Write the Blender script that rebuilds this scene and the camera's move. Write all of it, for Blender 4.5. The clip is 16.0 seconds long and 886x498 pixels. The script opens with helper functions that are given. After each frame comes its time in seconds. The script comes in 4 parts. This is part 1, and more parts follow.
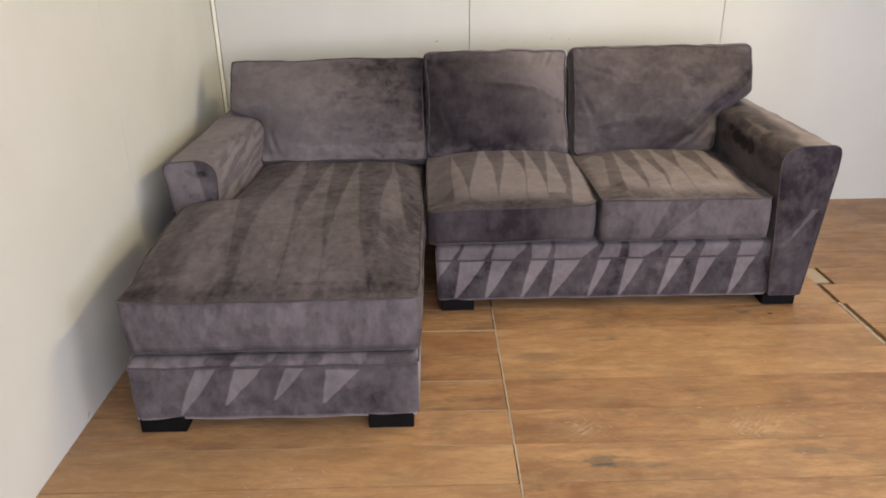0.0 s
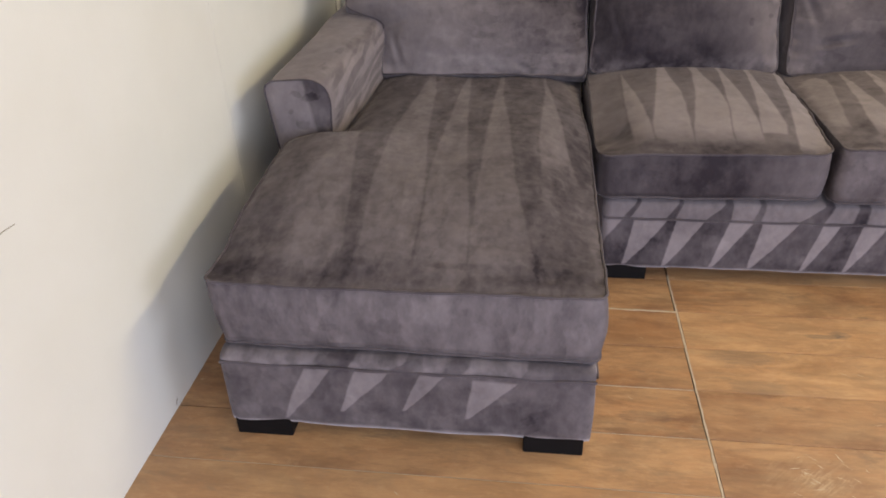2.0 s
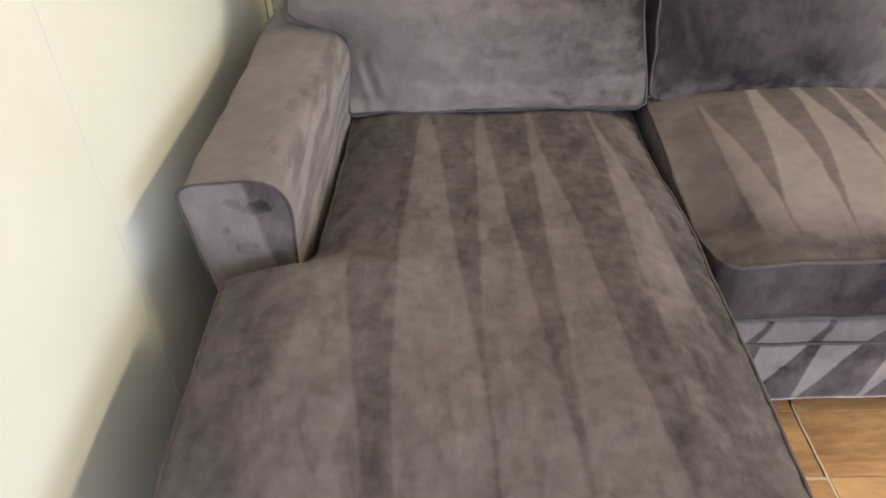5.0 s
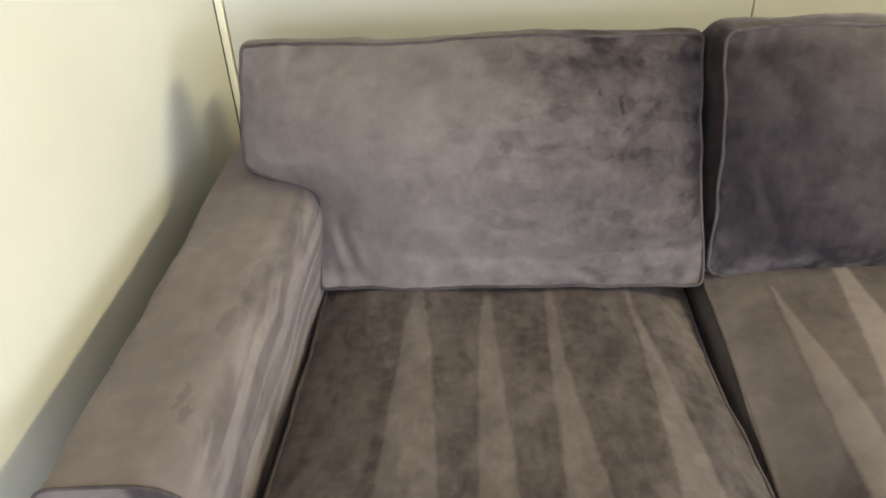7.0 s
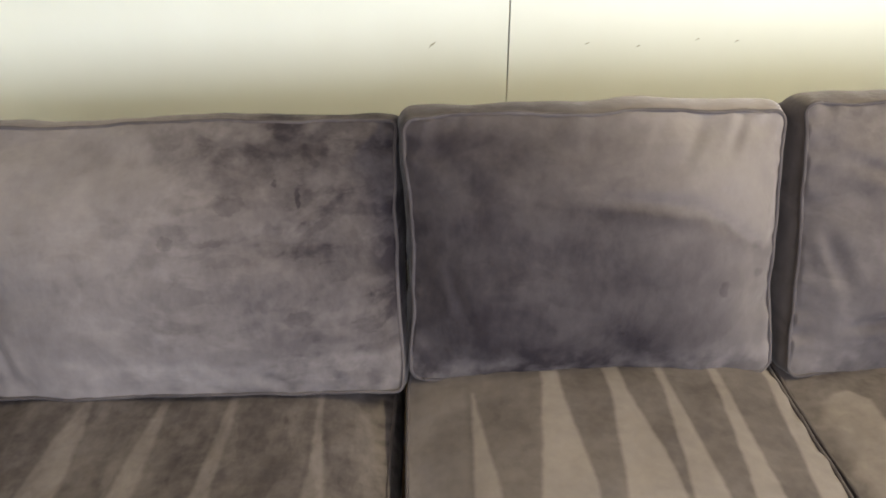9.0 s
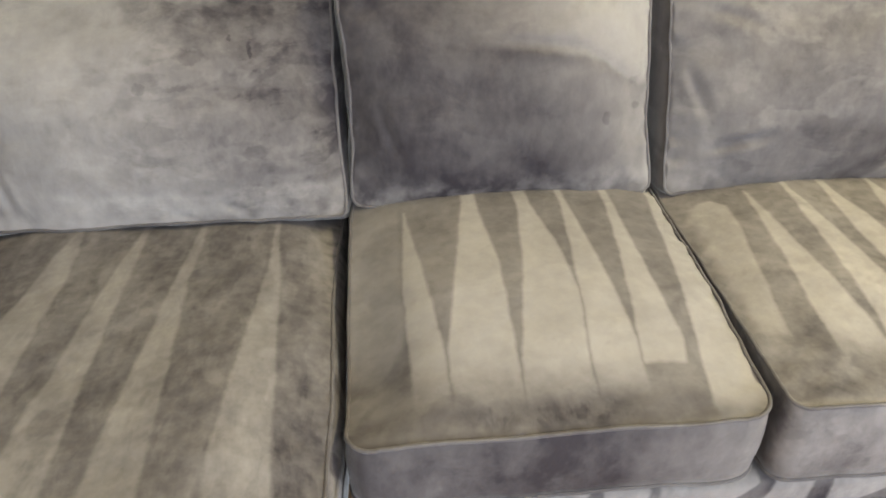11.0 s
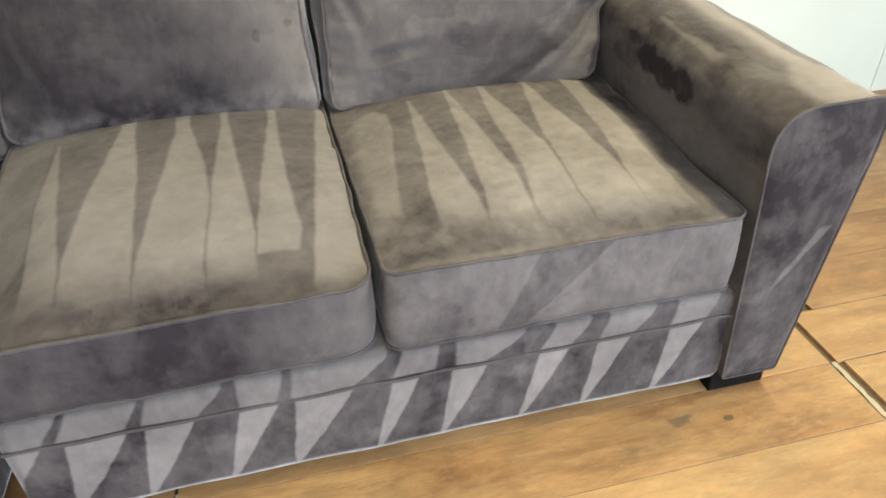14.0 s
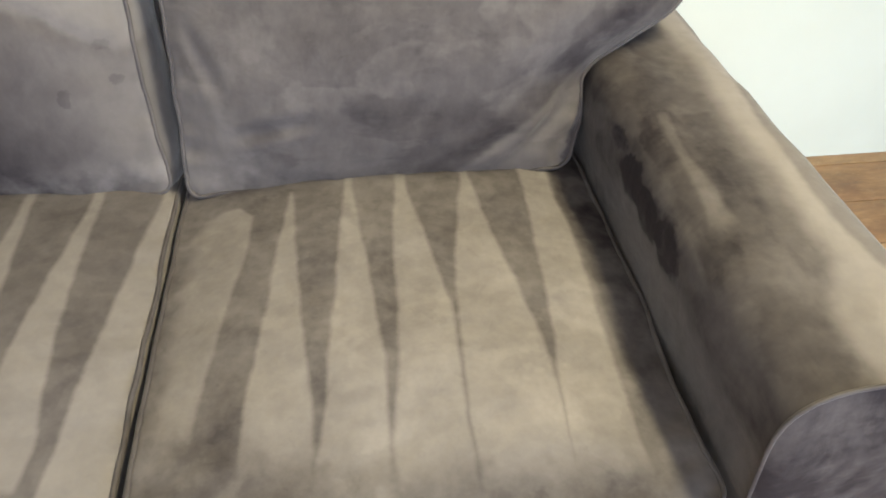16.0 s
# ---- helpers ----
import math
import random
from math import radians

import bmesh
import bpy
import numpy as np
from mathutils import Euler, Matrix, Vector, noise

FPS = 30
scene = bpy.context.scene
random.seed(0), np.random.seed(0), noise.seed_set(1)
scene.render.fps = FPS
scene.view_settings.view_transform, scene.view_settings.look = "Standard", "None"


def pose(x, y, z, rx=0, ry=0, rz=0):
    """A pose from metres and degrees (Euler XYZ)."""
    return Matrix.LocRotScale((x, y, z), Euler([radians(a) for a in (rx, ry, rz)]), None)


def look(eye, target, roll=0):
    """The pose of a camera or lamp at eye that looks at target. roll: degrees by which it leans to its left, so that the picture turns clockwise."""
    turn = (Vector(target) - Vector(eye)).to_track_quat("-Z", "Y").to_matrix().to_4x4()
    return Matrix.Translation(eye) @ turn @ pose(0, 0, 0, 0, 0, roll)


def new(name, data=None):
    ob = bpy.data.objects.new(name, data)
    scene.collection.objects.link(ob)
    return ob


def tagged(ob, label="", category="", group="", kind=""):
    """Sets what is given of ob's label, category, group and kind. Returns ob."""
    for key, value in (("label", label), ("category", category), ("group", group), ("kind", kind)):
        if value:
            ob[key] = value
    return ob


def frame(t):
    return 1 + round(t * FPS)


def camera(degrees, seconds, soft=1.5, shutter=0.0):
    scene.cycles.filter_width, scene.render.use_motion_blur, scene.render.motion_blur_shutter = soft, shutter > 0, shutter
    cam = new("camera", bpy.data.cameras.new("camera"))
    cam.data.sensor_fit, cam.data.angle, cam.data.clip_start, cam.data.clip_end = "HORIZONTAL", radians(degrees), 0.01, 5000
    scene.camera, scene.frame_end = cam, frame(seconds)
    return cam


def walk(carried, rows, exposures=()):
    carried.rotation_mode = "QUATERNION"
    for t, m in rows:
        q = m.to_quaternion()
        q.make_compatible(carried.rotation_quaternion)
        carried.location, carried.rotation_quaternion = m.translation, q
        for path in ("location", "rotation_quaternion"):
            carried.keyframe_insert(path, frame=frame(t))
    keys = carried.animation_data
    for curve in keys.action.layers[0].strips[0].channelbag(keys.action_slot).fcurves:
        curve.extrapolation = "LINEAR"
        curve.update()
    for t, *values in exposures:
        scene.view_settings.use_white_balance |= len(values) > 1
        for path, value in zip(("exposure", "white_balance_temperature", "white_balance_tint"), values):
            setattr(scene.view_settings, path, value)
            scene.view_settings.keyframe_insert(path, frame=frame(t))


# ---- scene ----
cam = camera(62.7, 16.0, soft=1.8)
PATH = [
    (0, (0.072, -2.48, 1.328), (0.093, -0.643, 0.538), -0.8),
    (0.5, (0.026, -2.337, 1.314), (-0.012, -0.526, 0.467), -0.7),
    (1, (-0.051, -2.216, 1.308), (-0.152, -0.44, 0.394), -0.8),
    (1.5, (-0.095, -2.05, 1.281), (-0.276, -0.317, 0.299), -1.3),
    (2, (-0.137, -1.879, 1.257), (-0.37, -0.194, 0.205), -2.0),
    (2.5, (-0.229, -1.718, 1.237), (-0.432, -0.08, 0.108), -2.3),
    (3, (-0.323, -1.588, 1.233), (-0.459, 0.022, 0.054), -2.3),
    (3.2, (-0.338, -1.548, 1.226), (-0.453, 0.062, 0.043), -2.4),
    (5.3, (-0.447, -0.924, 1.231), (-0.463, 0.672, 0.014), -1.6),
    (5.5, (-0.458, -0.873, 1.227), (-0.464, 0.722, 0.019), -1.3),
    (6, (-0.438, -0.732, 1.232), (-0.459, 0.87, 0.035), -1.4),
    (6.5, (-0.385, -0.612, 1.252), (-0.457, 1.011, 0.086), -1.8),
    (7, (-0.38, -0.505, 1.269), (-0.469, 1.141, 0.136), -2.4),
    (7.5, (-0.395, -0.413, 1.277), (-0.432, 1.262, 0.186), -2.1),
    (8, (-0.314, -0.362, 1.278), (-0.282, 1.333, 0.216), -1.2),
    (8.5, (-0.104, -0.335, 1.27), (-0.05, 1.378, 0.239), -0.4),
    (9, (0.085, -0.36, 1.262), (0.118, 1.365, 0.25), -0.4),
    (9.2, (0.123, -0.37, 1.261), (0.167, 1.355, 0.237), -0.2),
    (11.3, (0.158, -0.725, 1.195), (0.265, 0.914, 0.062), -1.0),
    (11.5, (0.173, -0.741, 1.19), (0.276, 0.898, 0.048), -1.0),
    (12, (0.234, -0.809, 1.153), (0.311, 0.837, 0.02), -0.9),
    (12.5, (0.299, -0.905, 1.136), (0.348, 0.74, 0.0), -1.0),
    (13, (0.379, -0.964, 1.131), (0.473, 0.684, 0.002), -1.1),
    (13.5, (0.463, -0.948, 1.123), (0.725, 0.674, -0.017), -0.7),
    (14, (0.549, -0.868, 1.107), (0.957, 0.708, -0.054), -0.5),
    (14.5, (0.655, -0.726, 1.096), (1.148, 0.791, -0.111), 0.2),
    (15, (0.737, -0.615, 1.099), (1.211, 0.873, -0.15), 1.0),
    (15.5, (0.867, -0.481, 1.099), (1.195, 1.008, -0.195), 0.5),
    (16, (0.943, -0.354, 1.138), (1.163, 1.128, -0.187), 1.3),
]
walk(cam, [(t, look(eye, target, roll)) for t, eye, target, roll in PATH],
     [(0.0, -0.05, 6980, 15), (1.0, 0.01, 6950, 15), (2.0, 0.17, 6720, 15), (2.5, 0.24, 6800, 16), (5.5, 0.70, 6950, 7), (6.0, 0.77, 7000, 6), (7.5, 0.67, 7050, 2), (9.0, 0.69, 6880, 4), (11.5, 1.50, 6780, -9), (12.5, 1.53, 6850, -8), (13.5, 1.14, 7100, -6), (14.0, 0.94, 6720, -6), (14.5, 0.83, 6530, -6), (15.0, 0.77, 6530, -6), (15.5, 0.75, 6500, -5), (16.0, 0.83, 6560, -4)])

# ---- light: cool daylight from a wide doorway behind the camera, a warm ceiling tube over the two-seat unit; added without a seen source: a cool fill at the side wall, a weaker warm fill nearer the door ----
world = bpy.data.worlds.new("sky")
scene.world = world
world.use_nodes = True
wn = world.node_tree
sky = wn.nodes.new("ShaderNodeTexSky")
sky.sky_type = "NISHITA"
sky.sun_disc = False
sky.sun_elevation, sky.sun_rotation = radians(40), radians(200)
wn.links.new(sky.outputs[0], wn.nodes["Background"].inputs[0])
wn.nodes["Background"].inputs[1].default_value = 0.14


def area_lamp(name, eye, target, width, height, watts, colour, spread=180):
    data = bpy.data.lights.new(name, "AREA")
    data.shape, data.size, data.size_y, data.energy, data.color = "RECTANGLE", width, height, watts, colour
    data.spread = radians(spread)
    lamp = new(name, data)
    lamp.matrix_world = look(eye, target)
    return lamp


area_lamp("doorway_daylight", (0.95, -4.2, 1.15), (0.0, -0.6, 0.6), 3.0, 2.0, 128, (0.69, 0.77, 1.0), 160)
# added cool fill from the side, brightens the left wall; no window is known
area_lamp("side_fill", (4.12, -2.5, 1.35), (-0.9, -0.9, 0.7), 2.7, 1.5, 100, (0.70, 0.79, 1.0), 160)
area_lamp("ceiling_tube", (1.90, 0.12, 2.2), (0.25, -0.15, 0.4), 1.2, 0.10, 27, (1.0, 0.885, 0.585), 136)
# added soft warm fill from above; no second lamp is known
area_lamp("soft_warm_fill", (0.6, -1.6, 2.6), (0.6, -0.8, 0.0), 1.4, 1.2, 17, (1.0, 0.86, 0.62))



# ---- node helpers ----
class Nodes:
    """A small builder for one material's nodes."""

    def __init__(self, name):
        self.mat = bpy.data.materials.new(name)
        self.mat.use_nodes = True
        self.nt = self.mat.node_tree
        self.bsdf = self.nt.nodes["Principled BSDF"]

    def put(self, socket, value):
        if isinstance(value, (int, float, tuple, list)):
            socket.default_value = value
        else:
            self.nt.links.new(value, socket)

    def set(self, name, value):
        self.put(self.bsdf.inputs[name], value)

    def math(self, op, a, b=0.0, c=0.0, clamp=False):
        n = self.nt.nodes.new("ShaderNodeMath")
        n.operation, n.use_clamp = op, clamp
        for socket, v in zip(n.inputs, (a, b, c)):
            self.put(socket, v)
        return n.outputs[0]

    def span(self, v, a, b, c=0.0, d=1.0, smooth=False):
        n = self.nt.nodes.new("ShaderNodeMapRange")
        n.interpolation_type = "SMOOTHSTEP" if smooth else "LINEAR"
        for socket, x in zip(n.inputs, (v, a, b, c, d)):
            self.put(socket, x)
        return n.outputs[0]

    def mix(self, f, a, b, blend="MIX"):
        n = self.nt.nodes.new("ShaderNodeMix")
        n.data_type, n.blend_type = "RGBA", blend
        self.put(n.inputs["Factor"], f)
        self.put(n.inputs[6], a)
        self.put(n.inputs[7], b)
        return n.outputs[2]

    def position(self):
        return self.nt.nodes.new("ShaderNodeNewGeometry").outputs["Position"]

    def xyz(self, v):
        n = self.nt.nodes.new("ShaderNodeSeparateXYZ")
        self.put(n.inputs[0], v)
        return n.outputs

    def join(self, x, y, z):
        n = self.nt.nodes.new("ShaderNodeCombineXYZ")
        for socket, v in zip(n.inputs, (x, y, z)):
            self.put(socket, v)
        return n.outputs[0]

    def stretch(self, v, scale, shift=(0, 0, 0)):
        n = self.nt.nodes.new("ShaderNodeMapping")
        self.put(n.inputs[0], v)
        self.put(n.inputs["Location"], shift)
        self.put(n.inputs["Scale"], scale)
        return n.outputs[0]

    def noise(self, v, scale, detail=3.0, rough=0.5, warp=0.0, colour=False):
        n = self.nt.nodes.new("ShaderNodeTexNoise")
        self.put(n.inputs["Vector"], v)
        n.inputs["Scale"].default_value, n.inputs["Detail"].default_value = scale, detail
        n.inputs["Roughness"].default_value, n.inputs["Distortion"].default_value = rough, warp
        return n.outputs["Color" if colour else "Fac"]

    def bump(self, height, strength, distance, normal=None):
        n = self.nt.nodes.new("ShaderNodeBump")
        n.inputs["Strength"].default_value, n.inputs["Distance"].default_value = strength, distance
        self.put(n.inputs["Height"], height)
        if normal is not None:
            self.put(n.inputs["Normal"], normal)
        return n.outputs[0]

    def chance(self):
        return self.nt.nodes.new("ShaderNodeObjectInfo").outputs["Random"]


# ---- materials ----
NAP_DARK, NAP_LIGHT = (0.0185, 0.0138, 0.0162, 1), (0.272, 0.232, 0.225, 1)


def edge(n, along, points):
    """A bent line: where it stands across, for each place along."""
    value = points[0][1]
    for (a, p), (b, q) in zip(points, points[1:]):
        value = n.math("ADD", value, n.span(along, a, b, 0.0, q - p))
    return value


def strip(n, across, along, left, right, low=None, high=None, fade=0.004, soft=0.0045, blur=None):
    """A brushed strip of nap between two bent lines, which ends at low and high."""
    m = n.span(n.math("SUBTRACT", across, edge(n, along, left)), -(blur or soft), blur or soft, smooth=True)
    m = n.math("MULTIPLY", m, n.span(n.math("SUBTRACT", edge(n, along, right), across), -soft, soft, smooth=True))
    if low is not None:
        m = n.math("MULTIPLY", m, n.span(along, low - fade, low + fade, smooth=True))
    if high is not None:
        m = n.math("MULTIPLY", m, n.span(along, high + 0.005, high - 0.005, smooth=True))
    return m


def most(n, parts):
    total = parts[0]
    for m in parts[1:]:
        total = n.math("MAXIMUM", total, m)
    return total


def tooth(n, x, z, tip, left, right, low=0.052, high=0.209):
    """A pale brushed tooth on a skirt, pointed below and wide above."""
    mid = (low + high) / 2
    return strip(n, x, z, [(low, tip - 0.003), (mid, tip + 0.42 * (left - tip)), (high, left)], [(low, tip + 0.005), (mid, tip + 0.56 * (right - tip)), (high, right)], low, high, 0.004, 0.003)


def dabs(n, pos, spots):
    """Soft ovals, (centre, radii, weight) each: finger marks and strokes of flattened nap, floor stains and rubs, one
    painted corner shadow.
    """
    total = None
    for centre, size, *weight in spots:
        v = n.stretch(pos, tuple(1 / k for k in size), tuple(-c / k for c, k in zip(centre, size)))
        length = n.nt.nodes.new("ShaderNodeVectorMath")
        length.operation = "LENGTH"
        n.put(length.inputs[0], v)
        m = n.span(length.outputs["Value"], 1.15, 0.75, 0.0, weight[0] if weight else 1.0, smooth=True)
        total = m if total is None else n.math("ADD", total, m)
    return total


def velvet(name, pattern=None, lift=0.0, blotch=1.0, streak=(1, 1, 1), spots=(), force=0.30, press=0.09, sheen=0.2, grain=1.0):
    """Brushed velvet: nap that lies one way or the other, smudged, with finger marks."""
    n = Nodes(name)
    pos = n.position()
    wob = n.noise(pos, 13.0, 6.0, 0.66, colour=True)
    bent = n.nt.nodes.new("ShaderNodeVectorMath")
    bent.operation = "MULTIPLY_ADD"
    n.put(bent.inputs[0], wob)
    bent.inputs[1].default_value = (0.014,) * 3
    n.put(bent.inputs[2], pos)
    moved = n.stretch(bent.outputs[0], (1, 1, 1), (-0.007, -0.007, -0.007))
    x, y, z = n.xyz(moved)
    wide = n.span(n.noise(n.stretch(pos, streak), 3.6, 4.0, 0.55, 0.15), 0.36, 0.66, -0.055, 0.055, smooth=True)
    smudge = n.span(n.noise(n.stretch(pos, streak, (3, 1, 2)), 13.0, 5.0, 0.56, 0.1), 0.34, 0.66, -0.055, 0.055)
    patch = n.span(n.noise(n.stretch(pos, streak, (7, 5, 1)), 7.0, 4.0, 0.5, 0.35), 0.54, 0.60, 0.0, -0.055, smooth=True)
    pale = n.span(n.noise(n.stretch(pos, streak, (1, 9, 4)), 9.0, 4.0, 0.55, 0.35), 0.545, 0.61, 0.0, 0.055, smooth=True)
    patch = n.math("ADD", patch, pale)
    dints = n.span(n.noise(n.stretch(pos, streak, (2, 6, 8)), 24.0, 3.0, 0.5, 0.5), 0.62, 0.67, 0.0, -0.035, smooth=True)
    patch = n.math("ADD", patch, dints)
    fine = n.span(n.noise(n.stretch(pos, (1, 1, 0.6)), 42.0, 5.0, 0.6), 0.35, 0.68, -0.05 * grain, 0.05 * grain)
    f = n.math("ADD", n.math("ADD", wide, smudge), n.math("ADD", patch, fine))
    f = n.math("ADD", n.math("MULTIPLY", f, blotch), 0.32 + lift)
    if pattern:
        f = n.math("ADD", f, n.math("MULTIPLY", n.math("SUBTRACT", pattern(n, x, y, z), 0.4), force))
    if spots:
        smeared = n.nt.nodes.new("ShaderNodeVectorMath")
        smeared.operation = "MULTIPLY_ADD"
        n.put(smeared.inputs[0], n.noise(pos, 40.0, 4.0, 0.6, colour=True))
        smeared.inputs[1].default_value = (0.03,) * 3
        n.put(smeared.inputs[2], n.stretch(pos, (1, 1, 1), (-0.015, -0.015, -0.015)))
        smeared = smeared.outputs[0]
        f = n.math("SUBTRACT", f, n.math("MULTIPLY", dabs(n, smeared, spots), press))
    f = n.math("MULTIPLY_ADD", f, 1.22, -0.065, clamp=True)
    n.set("Base Color", n.mix(f, NAP_DARK, NAP_LIGHT))
    n.set("Roughness", 0.75)
    n.set("Specular IOR Level", 0.12)
    n.set("Sheen Weight", n.span(f, 0.0, 0.8, 0.12 * sheen, sheen))
    n.set("Sheen Roughness", 0.36)
    n.set("Sheen Tint", (0.84, 0.78, 0.80, 1))
    soft = n.bump(n.noise(pos, 9.0, 4.0, 0.55, 0.3), 0.3, 0.02)
    n.set("Normal", n.bump(n.noise(pos, 900.0, 2.0), 0.25, 0.001, soft))
    return n.mat


def hem(n, z, m):
    """A pale rubbed line along the lower edge."""
    return n.math("MAXIMUM", m, n.span(z, 0.058, 0.048, 0.0, 0.9, smooth=True))


def left_back_nap(n, x, y, z):
    """Lighter towards the arm, dark towards the inner edge, a pale crumpled strip along the bottom seam."""
    m = n.span(x, -0.06, -0.46, 0.14, 0.68, smooth=True)
    m = n.math("ADD", m, n.span(x, -0.06, 0.02, 0.0, -0.16, smooth=True))
    rub = n.span(n.noise(n.stretch(n.join(x, 0.0, z), (1.0, 1.0, 2.0)), 7.5, 5.0, 0.6, 0.35), 0.49, 0.60, 0.03, -0.11, smooth=True)
    m = n.math("ADD", m, n.math("MULTIPLY", rub, n.span(x, -0.52, -0.34, 0.12, 1.0)))
    top = n.math("MULTIPLY", n.span(z, 0.785, 0.805, smooth=True), n.span(n.noise(n.stretch(n.join(x, 0.0, z), (1.0, 1.0, 2.4)), 11.0, 4.0, 0.6), 0.42, 0.58, 0.0, -0.17, smooth=True))
    m = n.math("ADD", m, n.math("MULTIPLY", top, n.span(x, -0.42, -0.32, smooth=True)))
    foot = n.math("ADD", z, n.math("MULTIPLY", n.noise(n.join(x, 0.0, 0.0), 11.0, 3.0), 0.045))
    strip_low = n.math("MULTIPLY", n.span(foot, 0.548, 0.525, smooth=True), n.span(n.noise(n.join(x, 0.0, z), 22.0, 3.0), 0.35, 0.58, 0.35, 1.0))
    return n.math("ADD", m, n.math("MULTIPLY", strip_low, n.span(x, -0.52, -0.40, 0.08, 0.36)))


def mid_back_nap(n, x, y, z):
    """Dark, paler above the fold and darker just under it, paler towards the far edge, the top and the bottom seam; the
    far rim's sheen is painted in.
    """
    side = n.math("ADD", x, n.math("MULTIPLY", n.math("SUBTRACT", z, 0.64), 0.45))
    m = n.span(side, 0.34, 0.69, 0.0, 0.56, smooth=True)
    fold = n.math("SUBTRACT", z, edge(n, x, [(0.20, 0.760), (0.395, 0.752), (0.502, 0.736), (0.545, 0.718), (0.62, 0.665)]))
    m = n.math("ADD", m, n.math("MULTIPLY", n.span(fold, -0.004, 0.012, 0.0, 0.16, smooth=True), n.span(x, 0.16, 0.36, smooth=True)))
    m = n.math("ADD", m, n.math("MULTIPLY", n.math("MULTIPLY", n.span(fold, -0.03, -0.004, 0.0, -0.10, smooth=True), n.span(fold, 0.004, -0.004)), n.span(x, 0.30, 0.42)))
    # bright sheen of the far rim, painted into the colour
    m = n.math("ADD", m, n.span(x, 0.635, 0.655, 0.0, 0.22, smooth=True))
    # paler along the top
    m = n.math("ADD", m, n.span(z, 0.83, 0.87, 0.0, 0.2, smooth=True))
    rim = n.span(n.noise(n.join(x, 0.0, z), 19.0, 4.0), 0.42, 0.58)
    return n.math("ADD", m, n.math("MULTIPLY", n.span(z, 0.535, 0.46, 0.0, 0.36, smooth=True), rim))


def right_back_nap(n, x, y, z):
    """Paler beside the middle cushion, a dark slanting stroke before a pale rim at the arm."""
    m = n.span(x, 1.02, 0.72, 0.30, 0.52, smooth=True)
    m = n.math("ADD", m, n.span(z, 0.54, 0.47, 0.0, 0.15, smooth=True))
    slant = n.math("SUBTRACT", x, n.math("MULTIPLY", n.math("SUBTRACT", z, 0.585), 1.25))
    stroke = n.math("MULTIPLY", n.span(slant, 1.165, 1.20, smooth=True), n.span(slant, 1.262, 1.240, smooth=True))
    m = n.math("ADD", m, n.math("MULTIPLY", stroke, -0.22))
    m = n.math("ADD", m, n.math("MULTIPLY", n.span(slant, 1.240, 1.262, 0.0, 0.18, smooth=True), n.span(z, 0.66, 0.62)))
    brush = n.span(n.noise(n.stretch(n.join(x, 0.0, z), (1.0, 1.0, 1.7)), 6.0, 4.0, 0.55, 0.4), 0.50, 0.57, -0.06, 0.10, smooth=True)
    return n.math("ADD", m, brush)


def right_arm_nap(n, x, y, z):
    """A pale strip along the top, dark handled patches down the inner side."""
    side = n.math("ADD", x, n.math("MULTIPLY", n.noise(n.join(0.0, y, z), 9.0, 3.0), 0.02))
    strip_top = strip(n, side, y, [(0.0, 1.398), (0.08, 1.405), (0.14, 1.434), (0.22, 1.444), (0.31, 1.456), (0.50, 1.456), (0.60, 1.464)],
                      [(0.06, 1.530), (0.14, 1.482), (0.24, 1.476), (0.44, 1.492), (0.61, 1.508)], soft=0.006, blur=0.016)
    top = n.math("MULTIPLY_ADD", strip_top, 0.50, n.span(side, 1.405, 1.480, 0.02, 0.46, smooth=True))
    stroke = strip(n, x, y, [(0.22, 1.330), (0.26, 1.340), (0.36, 1.347), (0.46, 1.352)], [(0.24, 1.362), (0.36, 1.359), (0.46, 1.366)], 0.23, 0.46, 0.02, 0.004)
    top = n.math("MULTIPLY_ADD", n.math("MULTIPLY", stroke, n.span(z, 0.595, 0.61)), 0.22, top)
    hand = strip(n, side, y, [(0.18, 1.350), (0.30, 1.378), (0.46, 1.395)], [(0.16, 1.385), (0.20, 1.408), (0.34, 1.430), (0.44, 1.436)], 0.17, 0.45, 0.03, 0.010)
    top = n.math("MULTIPLY_ADD", hand, -0.16, top)
    foot = n.math("MULTIPLY", n.span(z, 0.545, 0.500, 0.0, 0.22, smooth=True), n.span(y, 0.50, 0.40))
    rub = n.span(n.noise(n.stretch(n.join(x, y, z), (1.0, 0.8, 1.6)), 8.5, 4.0, 0.5, 0.5), 0.44, 0.56, 0.09, -0.05, smooth=True)
    near = n.math("MULTIPLY", n.span(y, -0.02, 0.06, smooth=True), n.math("MULTIPLY", n.span(x, 1.42, 1.38), n.span(z, 0.50, 0.55, smooth=True)))
    return n.math("ADD", n.math("ADD", top, foot), n.math("MULTIPLY", rub, near))


def left_arm_nap(n, x, y, z):
    """Even and pale over the top, streaked down the inner side by the painted light and dark of long folds."""
    run = n.math("ADD", z, n.math("MULTIPLY", y, -0.13))
    # light and dark of the folds along the arm, put into the nap colour
    fold_shading = n.span(n.noise(n.join(0.0, n.math("MULTIPLY", y, 2.6), n.math("MULTIPLY", run, 24.0)), 1.3, 3.0, 0.5, 0.4), 0.42, 0.58, -0.42, 0.22, smooth=True)
    inner = n.math("MULTIPLY", n.span(n.math("ADD", x, n.math("MULTIPLY", y, -0.02)), -0.722, -0.706, smooth=True), n.span(y, 0.0, 0.06))
    return n.math("ADD", 0.62, n.math("MULTIPLY", fold_shading, inner))


